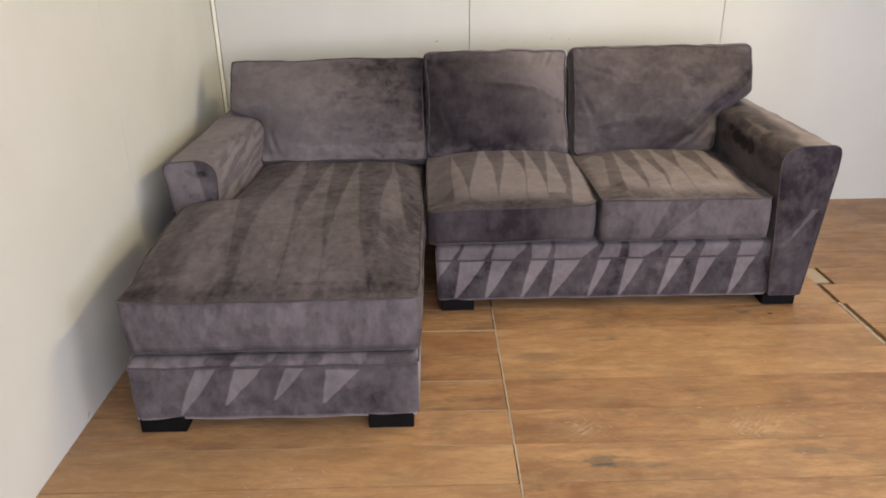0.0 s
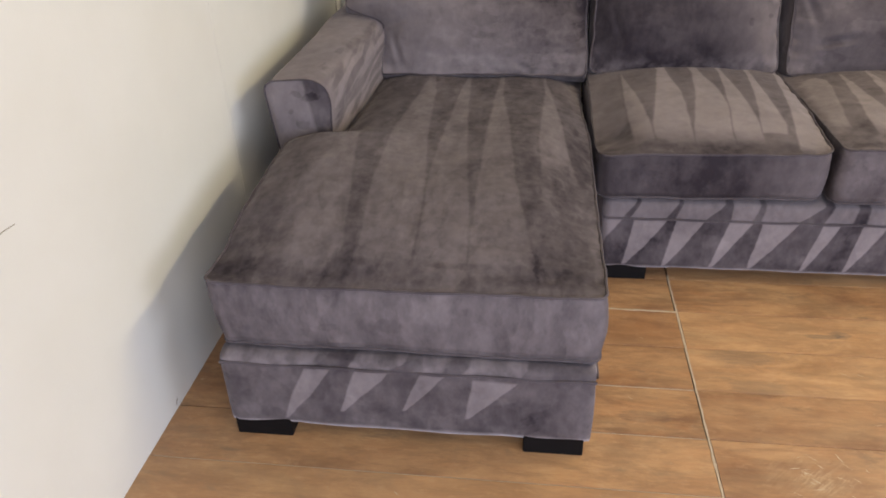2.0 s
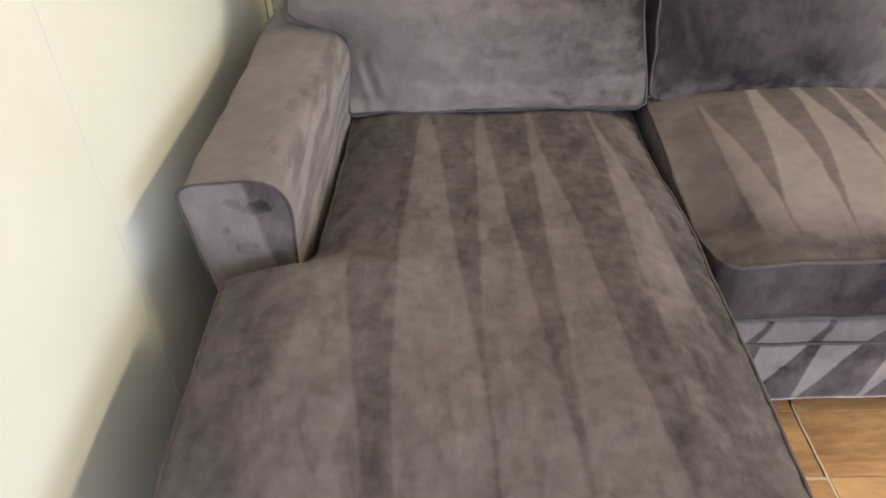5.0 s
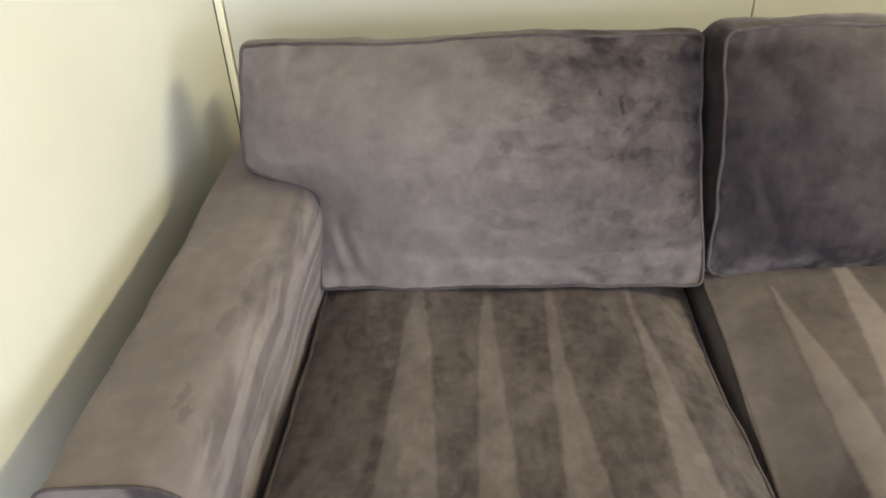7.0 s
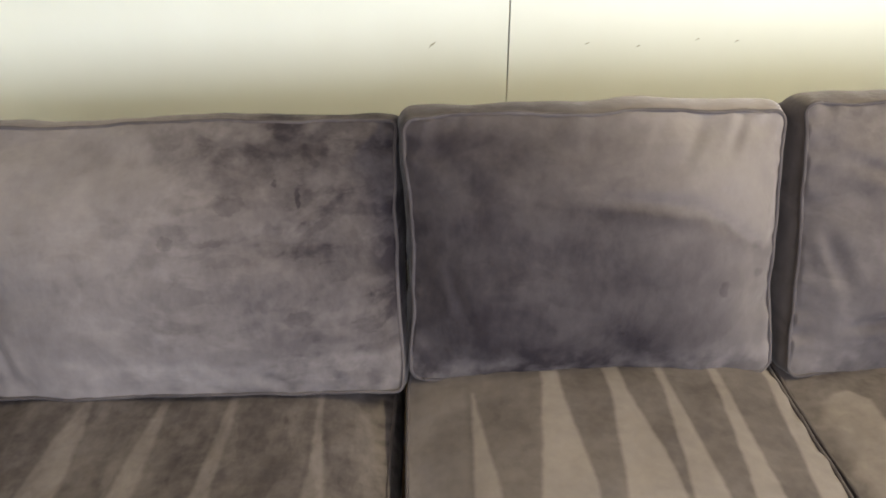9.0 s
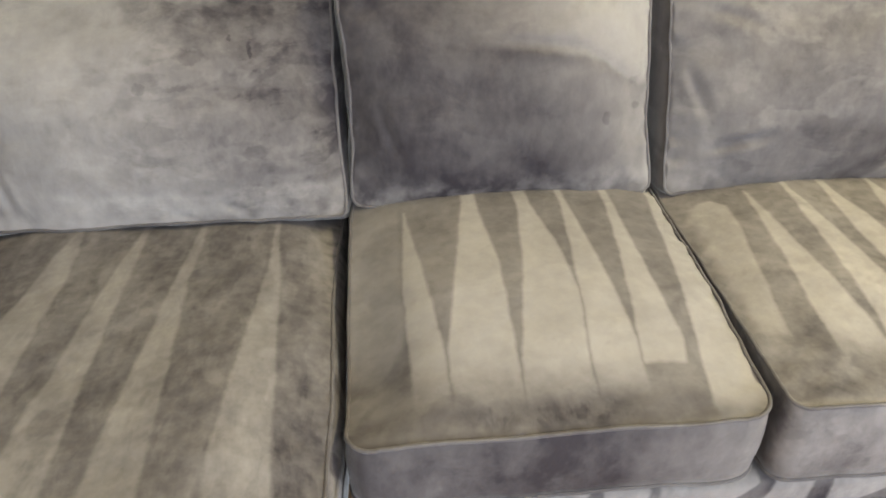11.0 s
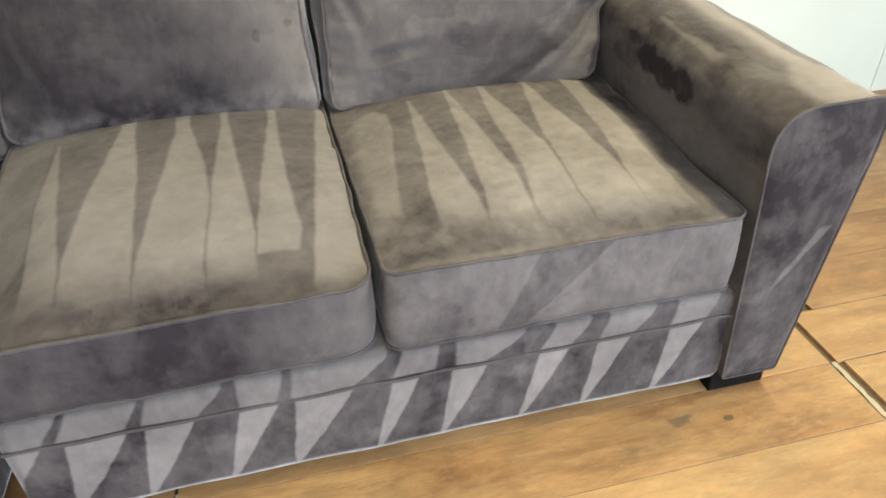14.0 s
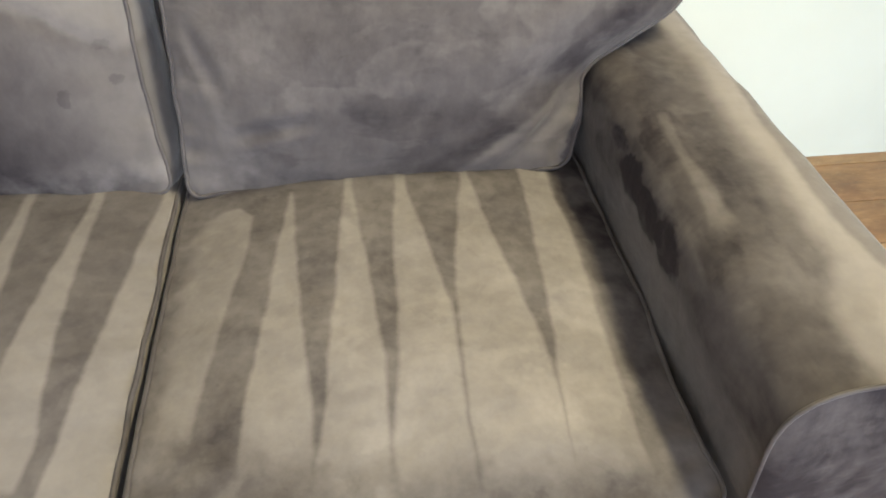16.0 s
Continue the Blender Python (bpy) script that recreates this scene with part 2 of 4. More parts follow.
LEFT_DABS = [((-0.125, 0.57, 0.585), (0.024, 0.2, 0.012)), ((-0.326, 0.63, 0.702), (0.012, 0.2, 0.009)), ((-0.124, 0.69, 0.752), (0.006, 0.2, 0.014)),
             ((-0.161, 0.69, 0.769), (0.006, 0.2, 0.006)), ((-0.233, 0.66, 0.747), (0.03, 0.2, 0.010)), ((-0.481, 0.57, 0.545), (0.04, 0.2, 0.03), 0.6),
             ((-0.340, 0.75, 0.823), (0.03, 0.2, 0.012), 0.8), ((-0.31, 0.66, 0.752), (0.04, 0.2, 0.012), 0.6), ((-0.258, 0.62, 0.703), (0.03, 0.2, 0.006), 0.7),
             ((-0.164, 0.63, 0.700), (0.026, 0.2, 0.024), 0.7), ((-0.23, 0.62, 0.678), (0.04, 0.2, 0.008), 0.5)]
MID_DABS = [((0.551, 0.593, 0.619), (0.009, 0.2, 0.011)), ((0.613, 0.62, 0.628), (0.009, 0.2, 0.008)), ((0.606, 0.63, 0.677), (0.011, 0.2, 0.009))]
ARM_DABS = [((1.31, 0.405, 0.562), (0.1, 0.040, 0.030)), ((1.31, 0.335, 0.556), (0.1, 0.052, 0.030)), ((1.31, 0.262, 0.562), (0.1, 0.042, 0.032)), ((1.335, 0.40, 0.612), (0.016, 0.07, 0.014), 0.35),
            ((1.35, 0.05, 0.615), (0.035, 0.075, 0.06), 0.45), ((1.33, 0.17, 0.610), (0.03, 0.05, 0.02), 0.25), ((1.312, 0.47, 0.585), (0.02, 0.03, 0.012), 0.5)]
TOP_DABS = [((-0.732, 0.271, 0.614), (0.012, 0.035, 0.03)), ((-0.749, 0.128, 0.616), (0.006, 0.022, 0.03)), ((-0.734, 0.102, 0.614), (0.005, 0.02, 0.03)), ((-0.715, 0.36, 0.61), (0.012, 0.10, 0.02), 0.7)]
PANEL_DABS = [((-0.79, 0, 0.575), (0.018, 0.2, 0.008)), ((-0.81, 0, 0.53), (0.008, 0.2, 0.008)), ((-0.75, 0, 0.568), (0.026, 0.2, 0.012)), ((-0.78, 0, 0.49), (0.02, 0.2, 0.018))]

M_BACK_LEFT = velvet("velvet_back_left", left_back_nap, -0.02, 0.6, (0.8, 1, 1.4), LEFT_DABS, 0.42, 0.065, sheen=0.3)
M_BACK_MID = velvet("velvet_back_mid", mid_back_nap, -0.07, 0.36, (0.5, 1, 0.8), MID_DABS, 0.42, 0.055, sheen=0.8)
# its single dab paints the shadow in the lower corner beside the arm
M_BACK_RIGHT = velvet("velvet_back_right", right_back_nap, -0.11, 0.45, (0.8, 1, 1.4), [((1.295, 0.60, 0.475), (0.022, 0.2, 0.045))], press=0.16, sheen=0.8)
M_ARM_LEFT = velvet("velvet_arm_left", left_arm_nap, 0.09, 0.6, (1.0, 0.8, 1.0), TOP_DABS)
M_ARM_RIGHT = velvet("velvet_arm_right", right_arm_nap, 0.015, 0.5, (1.3, 0.6, 1.4), ARM_DABS, 0.42, 0.15)
M_PANEL_LEFT = velvet("velvet_panel_left", lambda n, x, y, z: n.span(n.math("ADD", x, n.math("MULTIPLY", z, 0.2)), -0.652, -0.638, 0.55, -0.15, smooth=True), 0.06, 0.7, (1, 1, 1), PANEL_DABS)
M_PANEL_RIGHT = velvet("velvet_panel_right", lambda n, x, y, z: n.math("ADD", n.span(z, 0.42, 0.2, 0.0, 0.3), n.math("MULTIPLY", strip(n, x, z, [(0.28, 1.375), (0.40, 1.445)], [(0.28, 1.385), (0.40, 1.47)], 0.28, 0.40, 0.02), 0.5)), -0.095, 0.75, sheen=0.7)
M_PLAIN = velvet("velvet_plain", lift=-0.02, blotch=0.9)


def mid_seat_nap(n, x, y, z):
    """Wedges over the top, a darker band before them, the boxed front darker but for its outer end, where the corner's
    highlight is painted pale.
    """
    top = most(n, [
        strip(n, x, y, [(0.06, 0.150), (0.295, 0.139), (0.536, 0.147)], [(0.06, 0.204), (0.142, 0.202), (0.349, 0.176), (0.536, 0.151)], 0.09, 0.545, 0.06),
        strip(n, x, y, [(0.06, 0.207), (0.142, 0.206), (0.55, 0.264)], [(0.054, 0.311), (0.346, 0.310), (0.547, 0.291)], 0.08, None, 0.06),
        strip(n, x, y, [(0.06, 0.313), (0.117, 0.316), (0.322, 0.350), (0.52, 0.369)], [(0.097, 0.417), (0.151, 0.422), (0.26, 0.432), (0.362, 0.424), (0.525, 0.396)], 0.075, None, 0.06),
        strip(n, x, y, [(0.09, 0.420), (0.26, 0.434), (0.53, 0.456)], [(0.086, 0.496), (0.149, 0.501), (0.297, 0.488), (0.541, 0.469)], 0.08, None, 0.05),
        strip(n, x, y, [(0.093, 0.498), (0.24, 0.514), (0.438, 0.537), (0.544, 0.548)], [(0.106, 0.566), (0.149, 0.573), (0.367, 0.562), (0.544, 0.564)], 0.100, None, 0.006),
        strip(n, x, y, [(0.011, 0.578), (0.151, 0.595), (0.268, 0.611), (0.576, 0.645)], [(0.0, 0.70), (0.6, 0.70)], 0.02, None, 0.03)])
    top = n.math("MAXIMUM", top, n.math("MULTIPLY", n.span(x, 0.145, 0.13, 0.0, 0.36, smooth=True), n.span(y, 0.12, 0.20, smooth=True)))
    # darker band along the front of the top
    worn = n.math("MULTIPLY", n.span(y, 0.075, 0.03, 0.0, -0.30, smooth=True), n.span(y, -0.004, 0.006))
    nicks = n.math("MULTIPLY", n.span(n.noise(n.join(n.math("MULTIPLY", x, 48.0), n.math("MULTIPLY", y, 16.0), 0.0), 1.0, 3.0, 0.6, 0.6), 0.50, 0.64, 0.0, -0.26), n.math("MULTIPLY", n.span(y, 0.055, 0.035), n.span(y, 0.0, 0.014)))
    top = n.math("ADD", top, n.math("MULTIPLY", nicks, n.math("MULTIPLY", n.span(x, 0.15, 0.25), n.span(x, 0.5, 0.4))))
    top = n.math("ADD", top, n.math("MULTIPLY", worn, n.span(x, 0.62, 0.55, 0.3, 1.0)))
    # boxed front darker; its outer end kept pale as the corner's painted highlight
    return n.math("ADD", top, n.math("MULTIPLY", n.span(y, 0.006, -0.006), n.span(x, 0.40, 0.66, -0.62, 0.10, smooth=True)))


def right_seat_nap(n, x, y, z):
    """Wedges and a pale patch on top, darker beside the arm and along the front edge, the boxed front a little paler
    with a slanting dark wedge.
    """
    top = most(n, [
        n.math("MULTIPLY", strip(n, x, y, [(0.15, 0.700), (0.45, 0.703), (0.52, 0.718), (0.54, 0.745)], [(0.154, 0.742), (0.313, 0.763), (0.44, 0.785), (0.512, 0.785), (0.535, 0.765)], 0.14, 0.535, 0.05, 0.0045, 0.016), 0.8),
        strip(n, x, y, [(0.137, 0.795), (0.344, 0.819), (0.552, 0.839)], [(0.088, 0.874), (0.156, 0.873), (0.332, 0.857), (0.552, 0.845)], 0.10, 0.558, 0.05),
        strip(n, x, y, [(0.087, 0.878), (0.153, 0.888), (0.461, 0.914), (0.553, 0.923)], [(0.035, 0.950), (0.088, 0.957), (0.212, 0.961), (0.364, 0.949), (0.551, 0.934)], 0.08, None, 0.06),
        strip(n, x, y, [(0.103, 0.963), (0.209, 0.977), (0.304, 0.984), (0.446, 0.987), (0.546, 1.000)], [(0.158, 1.047), (0.292, 1.050), (0.405, 1.036), (0.553, 1.016)], 0.07, None, 0.06),
        strip(n, x, y, [(0.158, 1.050), (0.266, 1.056), (0.37, 1.067), (0.566, 1.104)], [(0.113, 1.155), (0.164, 1.160), (0.254, 1.154), (0.387, 1.133), (0.565, 1.117)], 0.06, None, 0.06),
        strip(n, x, y, [(0.051, 1.151), (0.122, 1.158), (0.276, 1.178), (0.432, 1.191), (0.553, 1.200)], [(0.085, 1.234), (0.308, 1.242), (0.446, 1.247), (0.57, 1.245)], 0.06, None, 0.06)])
    worn = n.math("MULTIPLY", n.span(n.math("ADD", y, n.math("MULTIPLY", n.noise(n.join(x, y, 0.0), 14.0, 4.0), 0.12)), 0.18, 0.12, smooth=True), n.span(x, 1.0, 0.84, 0.25, 1.0, smooth=True))
    top = n.math("ADD", top, n.math("MULTIPLY", n.math("MULTIPLY", worn, n.span(y, 0.0, 0.01)), -0.20))
    # darker past a sharp line beside the arm, and along the front edge
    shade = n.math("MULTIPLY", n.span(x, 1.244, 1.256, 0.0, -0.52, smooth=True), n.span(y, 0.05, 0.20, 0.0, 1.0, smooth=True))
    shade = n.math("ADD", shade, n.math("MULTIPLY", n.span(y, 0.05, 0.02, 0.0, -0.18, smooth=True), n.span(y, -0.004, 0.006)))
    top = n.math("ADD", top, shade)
    dark = n.math("MULTIPLY", strip(n, x, z, [(0.29, 0.86), (0.44, 0.93)], [(0.29, 0.90), (0.44, 1.06)], 0.29, None, 0.02), -0.5)
    return n.math("ADD", top, n.math("MULTIPLY", n.span(y, 0.004, -0.008), n.math("ADD", dark, 0.16)))


def chaise_nap(n, x, y, z):
    """Long stripes on top that fade towards the front, a dark rubbed line behind the front edge, the front evenly brushed."""
    m = most(n, [
        strip(n, x, y, [(-0.54, -0.503), (-0.34, -0.519), (0.0, -0.522), (0.25, -0.511), (0.465, -0.505), (0.56, -0.490)],
              [(-0.53, -0.381), (-0.34, -0.388), (-0.05, -0.420), (0.18, -0.440), (0.40, -0.455), (0.56, -0.477)]),
        strip(n, x, y, [(-0.46, -0.377), (-0.22, -0.387), (0.08, -0.380), (0.468, -0.375), (0.555, -0.366)],
              [(-0.595, -0.265), (-0.455, -0.272), (-0.272, -0.292), (0.07, -0.322), (0.25, -0.335), (0.413, -0.345), (0.555, -0.354)]),
        strip(n, x, y, [(-0.455, -0.261), (0.0, -0.264), (0.41, -0.260), (0.56, -0.254)],
              [(-0.616, -0.122), (-0.496, -0.140), (-0.33, -0.169), (-0.146, -0.187), (0.11, -0.207), (0.38, -0.236), (0.56, -0.240)]),
        strip(n, x, y, [(-0.25, -0.111), (-0.05, -0.118), (0.1, -0.115), (0.22, -0.110), (0.42, -0.104), (0.54, -0.106)],
              [(-0.26, -0.010), (-0.06, -0.040), (0.11, -0.054), (0.23, -0.064), (0.42, -0.082), (0.54, -0.098)], -0.2, None, 0.10),
        strip(n, x, y, [(-0.65, -0.70), (0.0, -0.70)], [(-0.626, -0.534), (-0.496, -0.545), (-0.347, -0.566), (-0.095, -0.604)], None, -0.02, 0.004, 0.0045, 0.05)])
    m = n.math("MULTIPLY", m, n.math("MULTIPLY", n.span(y, -0.55, 0.2, 0.52, 0.95), n.span(y, -0.66, -0.58, smooth=True)))
    rough_y = n.math("ADD", y, n.math("MULTIPLY", n.noise(n.join(x, 0.0, 0.0), 6.0, 3.0), 0.06))
    rub = n.math("MULTIPLY", n.span(rough_y, -0.575, -0.595, smooth=True), n.span(rough_y, -0.665, -0.625, smooth=True))
    rub = n.math("MULTIPLY", rub, n.span(n.noise(n.join(x, n.math("MULTIPLY", y, 2.0), 0.0), 9.0, 3.0), 0.40, 0.56, -0.12, -0.50))
    front = n.span(y, -0.69, -0.70, 0.0, 0.45)
    front = n.math("ADD", front, n.math("MULTIPLY", n.span(x, -0.42, -0.05, 0.0, -0.50, smooth=True), n.math("MULTIPLY", n.span(y, 0.25, -0.20, 0.35, 1.0, smooth=True), n.span(y, -0.69, -0.6, smooth=True))))
    # side of the boxing: smears, with upright folds' light and dark painted in
    flank = n.span(n.noise(n.join(0.0, n.math("MULTIPLY", n.math("ADD", y, n.math("MULTIPLY", z, 0.6)), 11.0), n.math("MULTIPLY", z, 4.0)), 2.2, 3.0, 0.5, 0.5), 0.40, 0.60, -0.3, 0.6, smooth=True)
    flank = n.math("MULTIPLY", flank, n.math("MULTIPLY", n.span(z, 0.408, 0.395), n.span(y, -0.685, -0.66)))
    return n.math("ADD", n.math("ADD", n.math("ADD", m, rub), front), flank)


def skirt_nap(n, x, y, z):
    """Pale teeth under the welt, above it pale with dark slanting strokes."""
    pale = [tooth(n, x, z, *t) for t in ((0.144, 0.166, 0.258), (0.260, 0.284, 0.362), (0.395, 0.430, 0.493), (0.505, 0.519, 0.617), (0.652, 0.685, 0.733), (0.770, 0.790, 0.855),
                                         (0.921, 0.950, 1.008), (1.045, 1.063, 1.127), (1.189, 1.206, 1.275))]
    pale.append(strip(n, x, z, [(0.05, 0.06), (0.21, 0.06)], [(0.09, 0.068), (0.15, 0.088), (0.209, 0.131)], None, 0.209, 0.004, 0.004))
    dark = most(n, [strip(n, x, z, [(0.216, a), (0.266, c)], [(0.216, b), (0.266, d)], None, 0.272, 0.004, 0.004) for a, b, c, d in (
        (0.131, 0.155, 0.166, 0.179), (0.254, 0.280, 0.285, 0.296), (0.367, 0.431, 0.410, 0.433), (0.490, 0.515, 0.507, 0.522), (0.619, 0.685, 0.678, 0.703),
        (0.759, 0.795, 0.767, 0.797), (0.852, 0.950, 0.925, 0.977), (1.010, 1.063, 1.045, 1.080), (1.130, 1.204, 1.175, 1.215), (1.277, 1.34, 1.30, 1.34))])
    band = n.math("MULTIPLY", n.math("MULTIPLY", n.math("SUBTRACT", 1.0, dark), n.span(z, 0.212, 0.216)), 0.7)
    return hem(n, z, n.math("MAXIMUM", most(n, pale), band))


def chaise_skirt_nap(n, x, y, z):
    """A few teeth under the welt and slanting strokes over it on the front, long smears along the side with the light
    and dark of folds painted in.
    """
    teeth = most(n, [tooth(n, x, z, -0.674, -0.614, -0.556, 0.060, 0.212), tooth(n, x, z, -0.540, -0.500, -0.425, 0.095, 0.214), tooth(n, x, z, -0.398, -0.357, -0.305, 0.105, 0.214),
                     tooth(n, x, z, -0.260, -0.244, -0.150, 0.095, 0.205)])
    band = most(n, [strip(n, x, z, [(0.222, a), (0.252, b)], [(0.222, c), (0.252, d)], 0.222, None, 0.004, 0.004) for a, b, c, d in (
        (-0.80, -0.78, -0.585, -0.545), (-0.515, -0.490, -0.425, -0.365), (-0.375, -0.340, -0.310, -0.285), (-0.265, -0.240, -0.145, -0.12))])
    face = n.span(y, -0.66, -0.70)
    # side smears that also paint the light and dark of upright folds
    smear_folds = n.span(n.noise(n.join(0.0, n.math("MULTIPLY", n.math("ADD", y, n.math("MULTIPLY", z, 0.5)), 12.0), n.math("MULTIPLY", z, 3.0)), 2.0, 3.0, 0.5, 0.4), 0.40, 0.60, 0.0, 0.55, smooth=True)
    m = n.math("MULTIPLY", n.math("MAXIMUM", n.math("MULTIPLY", teeth, 0.85), n.math("MULTIPLY", band, n.span(n.noise(n.join(x, 0.0, z), 24.0, 4.0), 0.40, 0.58, 0.15, 0.7))), face)
    return hem(n, z, n.math("ADD", m, n.math("MULTIPLY", smear_folds, n.math("SUBTRACT", 1.0, face))))


FRONT_DABS = [((-0.60, -0.70, 0.33), (0.012, 0.03, 0.045)), ((-0.55, -0.70, 0.315), (0.03, 0.03, 0.010)), ((-0.42, -0.70, 0.325), (0.035, 0.03, 0.022)),
              ((-0.14, -0.70, 0.34), (0.022, 0.03, 0.03)), ((-0.29, -0.62, 0.44), (0.05, 0.012, 0.05)), ((-0.12, -0.60, 0.44), (0.006, 0.05, 0.05))]

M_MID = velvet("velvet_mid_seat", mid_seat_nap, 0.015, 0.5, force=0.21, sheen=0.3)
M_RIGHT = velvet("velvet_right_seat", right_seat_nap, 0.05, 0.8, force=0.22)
M_CHAISE = velvet("velvet_chaise_seat", chaise_nap, -0.03, 0.72, (2.0, 0.85, 1), FRONT_DABS, 0.135, 0.045, grain=1.15)
M_SKIRT = velvet("velvet_skirt", skirt_nap, -0.03, 0.8, force=0.32, sheen=0.9)
M_SKIRT_CHAISE = velvet("velvet_skirt_chaise", chaise_skirt_nap, 0.02, 0.8, force=0.26, sheen=0.6)
M_PIPING = velvet("velvet_piping", lift=-0.13, blotch=0.4, sheen=0.3)


def black_plastic():
    n = Nodes("black_foot")
    pos = n.position()
    n.set("Base Color", n.mix(n.noise(pos, 30.0, 4.0), (0.003, 0.003, 0.003, 1), (0.007, 0.006, 0.006, 1)))
    n.set("Roughness", 0.5)
    n.set("Specular IOR Level", 0.08)
    n.set("Normal", n.bump(n.noise(pos, 200.0), 0.1, 0.001))
    return n.mat


def wall_paint():
    n = Nodes("cream_wall_panel")
    pos = n.position()
    stain = n.span(n.noise(pos, 1.7, 5.0, 0.6), 0.35, 0.7)
    colour = n.mix(stain, (0.55, 0.54, 0.475, 1), (0.51, 0.495, 0.425, 1))
    speck = n.span(n.noise(pos, 38.0, 3.0, 0.5), 0.76, 0.80)
    n.set("Base Color", n.mix(n.math("MULTIPLY", speck, 0.5), colour, (0.5, 0.46, 0.38, 1)))
    n.set("Roughness", n.span(n.noise(pos, 6.0, 4.0), 0.3, 0.7, 0.42, 0.6))
    n.set("Normal", n.bump(n.noise(pos, 240.0, 3.0), 0.12, 0.001, n.bump(n.noise(pos, 3.0, 3.0), 0.12, 0.02)))
    return n.mat


# grey for unseen walls and ceiling, its tone set by the bounce light wanted
def bounce_grey():
    n = Nodes("unseen_bounce_grey")
    pos = n.position()
    n.set("Base Color", n.mix(n.noise(pos, 3.0, 5.0, 0.6), (0.38, 0.365, 0.335, 1), (0.47, 0.45, 0.415, 1)))
    n.set("Roughness", 0.8)
    n.set("Normal", n.bump(n.noise(pos, 60.0, 4.0), 0.2, 0.004))
    return n.mat


def trim_paint():
    n = Nodes("cream_trim")
    pos = n.position()
    n.set("Base Color", n.mix(n.noise(pos, 12.0, 4.0), (0.80, 0.76, 0.62, 1), (0.70, 0.66, 0.52, 1)))
    n.set("Roughness", 0.45)
    return n.mat


def dark_mark():
    n = Nodes("scuff")
    n.set("Base Color", n.mix(n.noise(n.position(), 90.0, 4.0), (0.10, 0.085, 0.06, 1), (0.3, 0.26, 0.18, 1)))
    n.set("Roughness", 0.8)
    return n.mat


FLOOR_STAINS = [((0.655, -0.235, 0), (0.040, 0.014, 1), 0.9), ((0.70, -0.228, 0), (0.022, 0.022, 1), 0.6), ((1.04, -0.222, 0), (0.014, 0.008, 1), 1.0), ((0.42, -0.345, 0), (0.085, 0.03, 1), 0.55),
                ((0.52, -0.885, 0), (0.045, 0.030, 1), 0.85), ((0.60, -0.90, 0), (0.12, 0.012, 1), 0.5), ((0.44, -0.46, 0), (0.07, 0.03, 1), 0.45), ((1.25, -0.30, 0), (0.06, 0.016, 1), 0.6),
                ((1.10, -0.86, 0), (0.05, 0.02, 1), 0.55), ((0.15, -0.58, 0), (0.07, 0.02, 1), 0.4), ((1.24, -0.05, 0), (0.02, 0.012, 1), 0.7)]
FLOOR_RUBS = [((0.50, -0.735, 0), (0.05, 0.035, 1)), ((0.48, -0.73, 0), (0.10, 0.07, 1), 0.4), ((1.0, -0.74, 0), (0.08, 0.04, 1)), ((1.02, -0.73, 0), (0.16, 0.07, 1), 0.4), ((-0.35, -0.95, 0), (0.16, 0.05, 1), 0.5), ((1.75, -0.1, 0), (0.16, 0.09, 1), 0.4)]


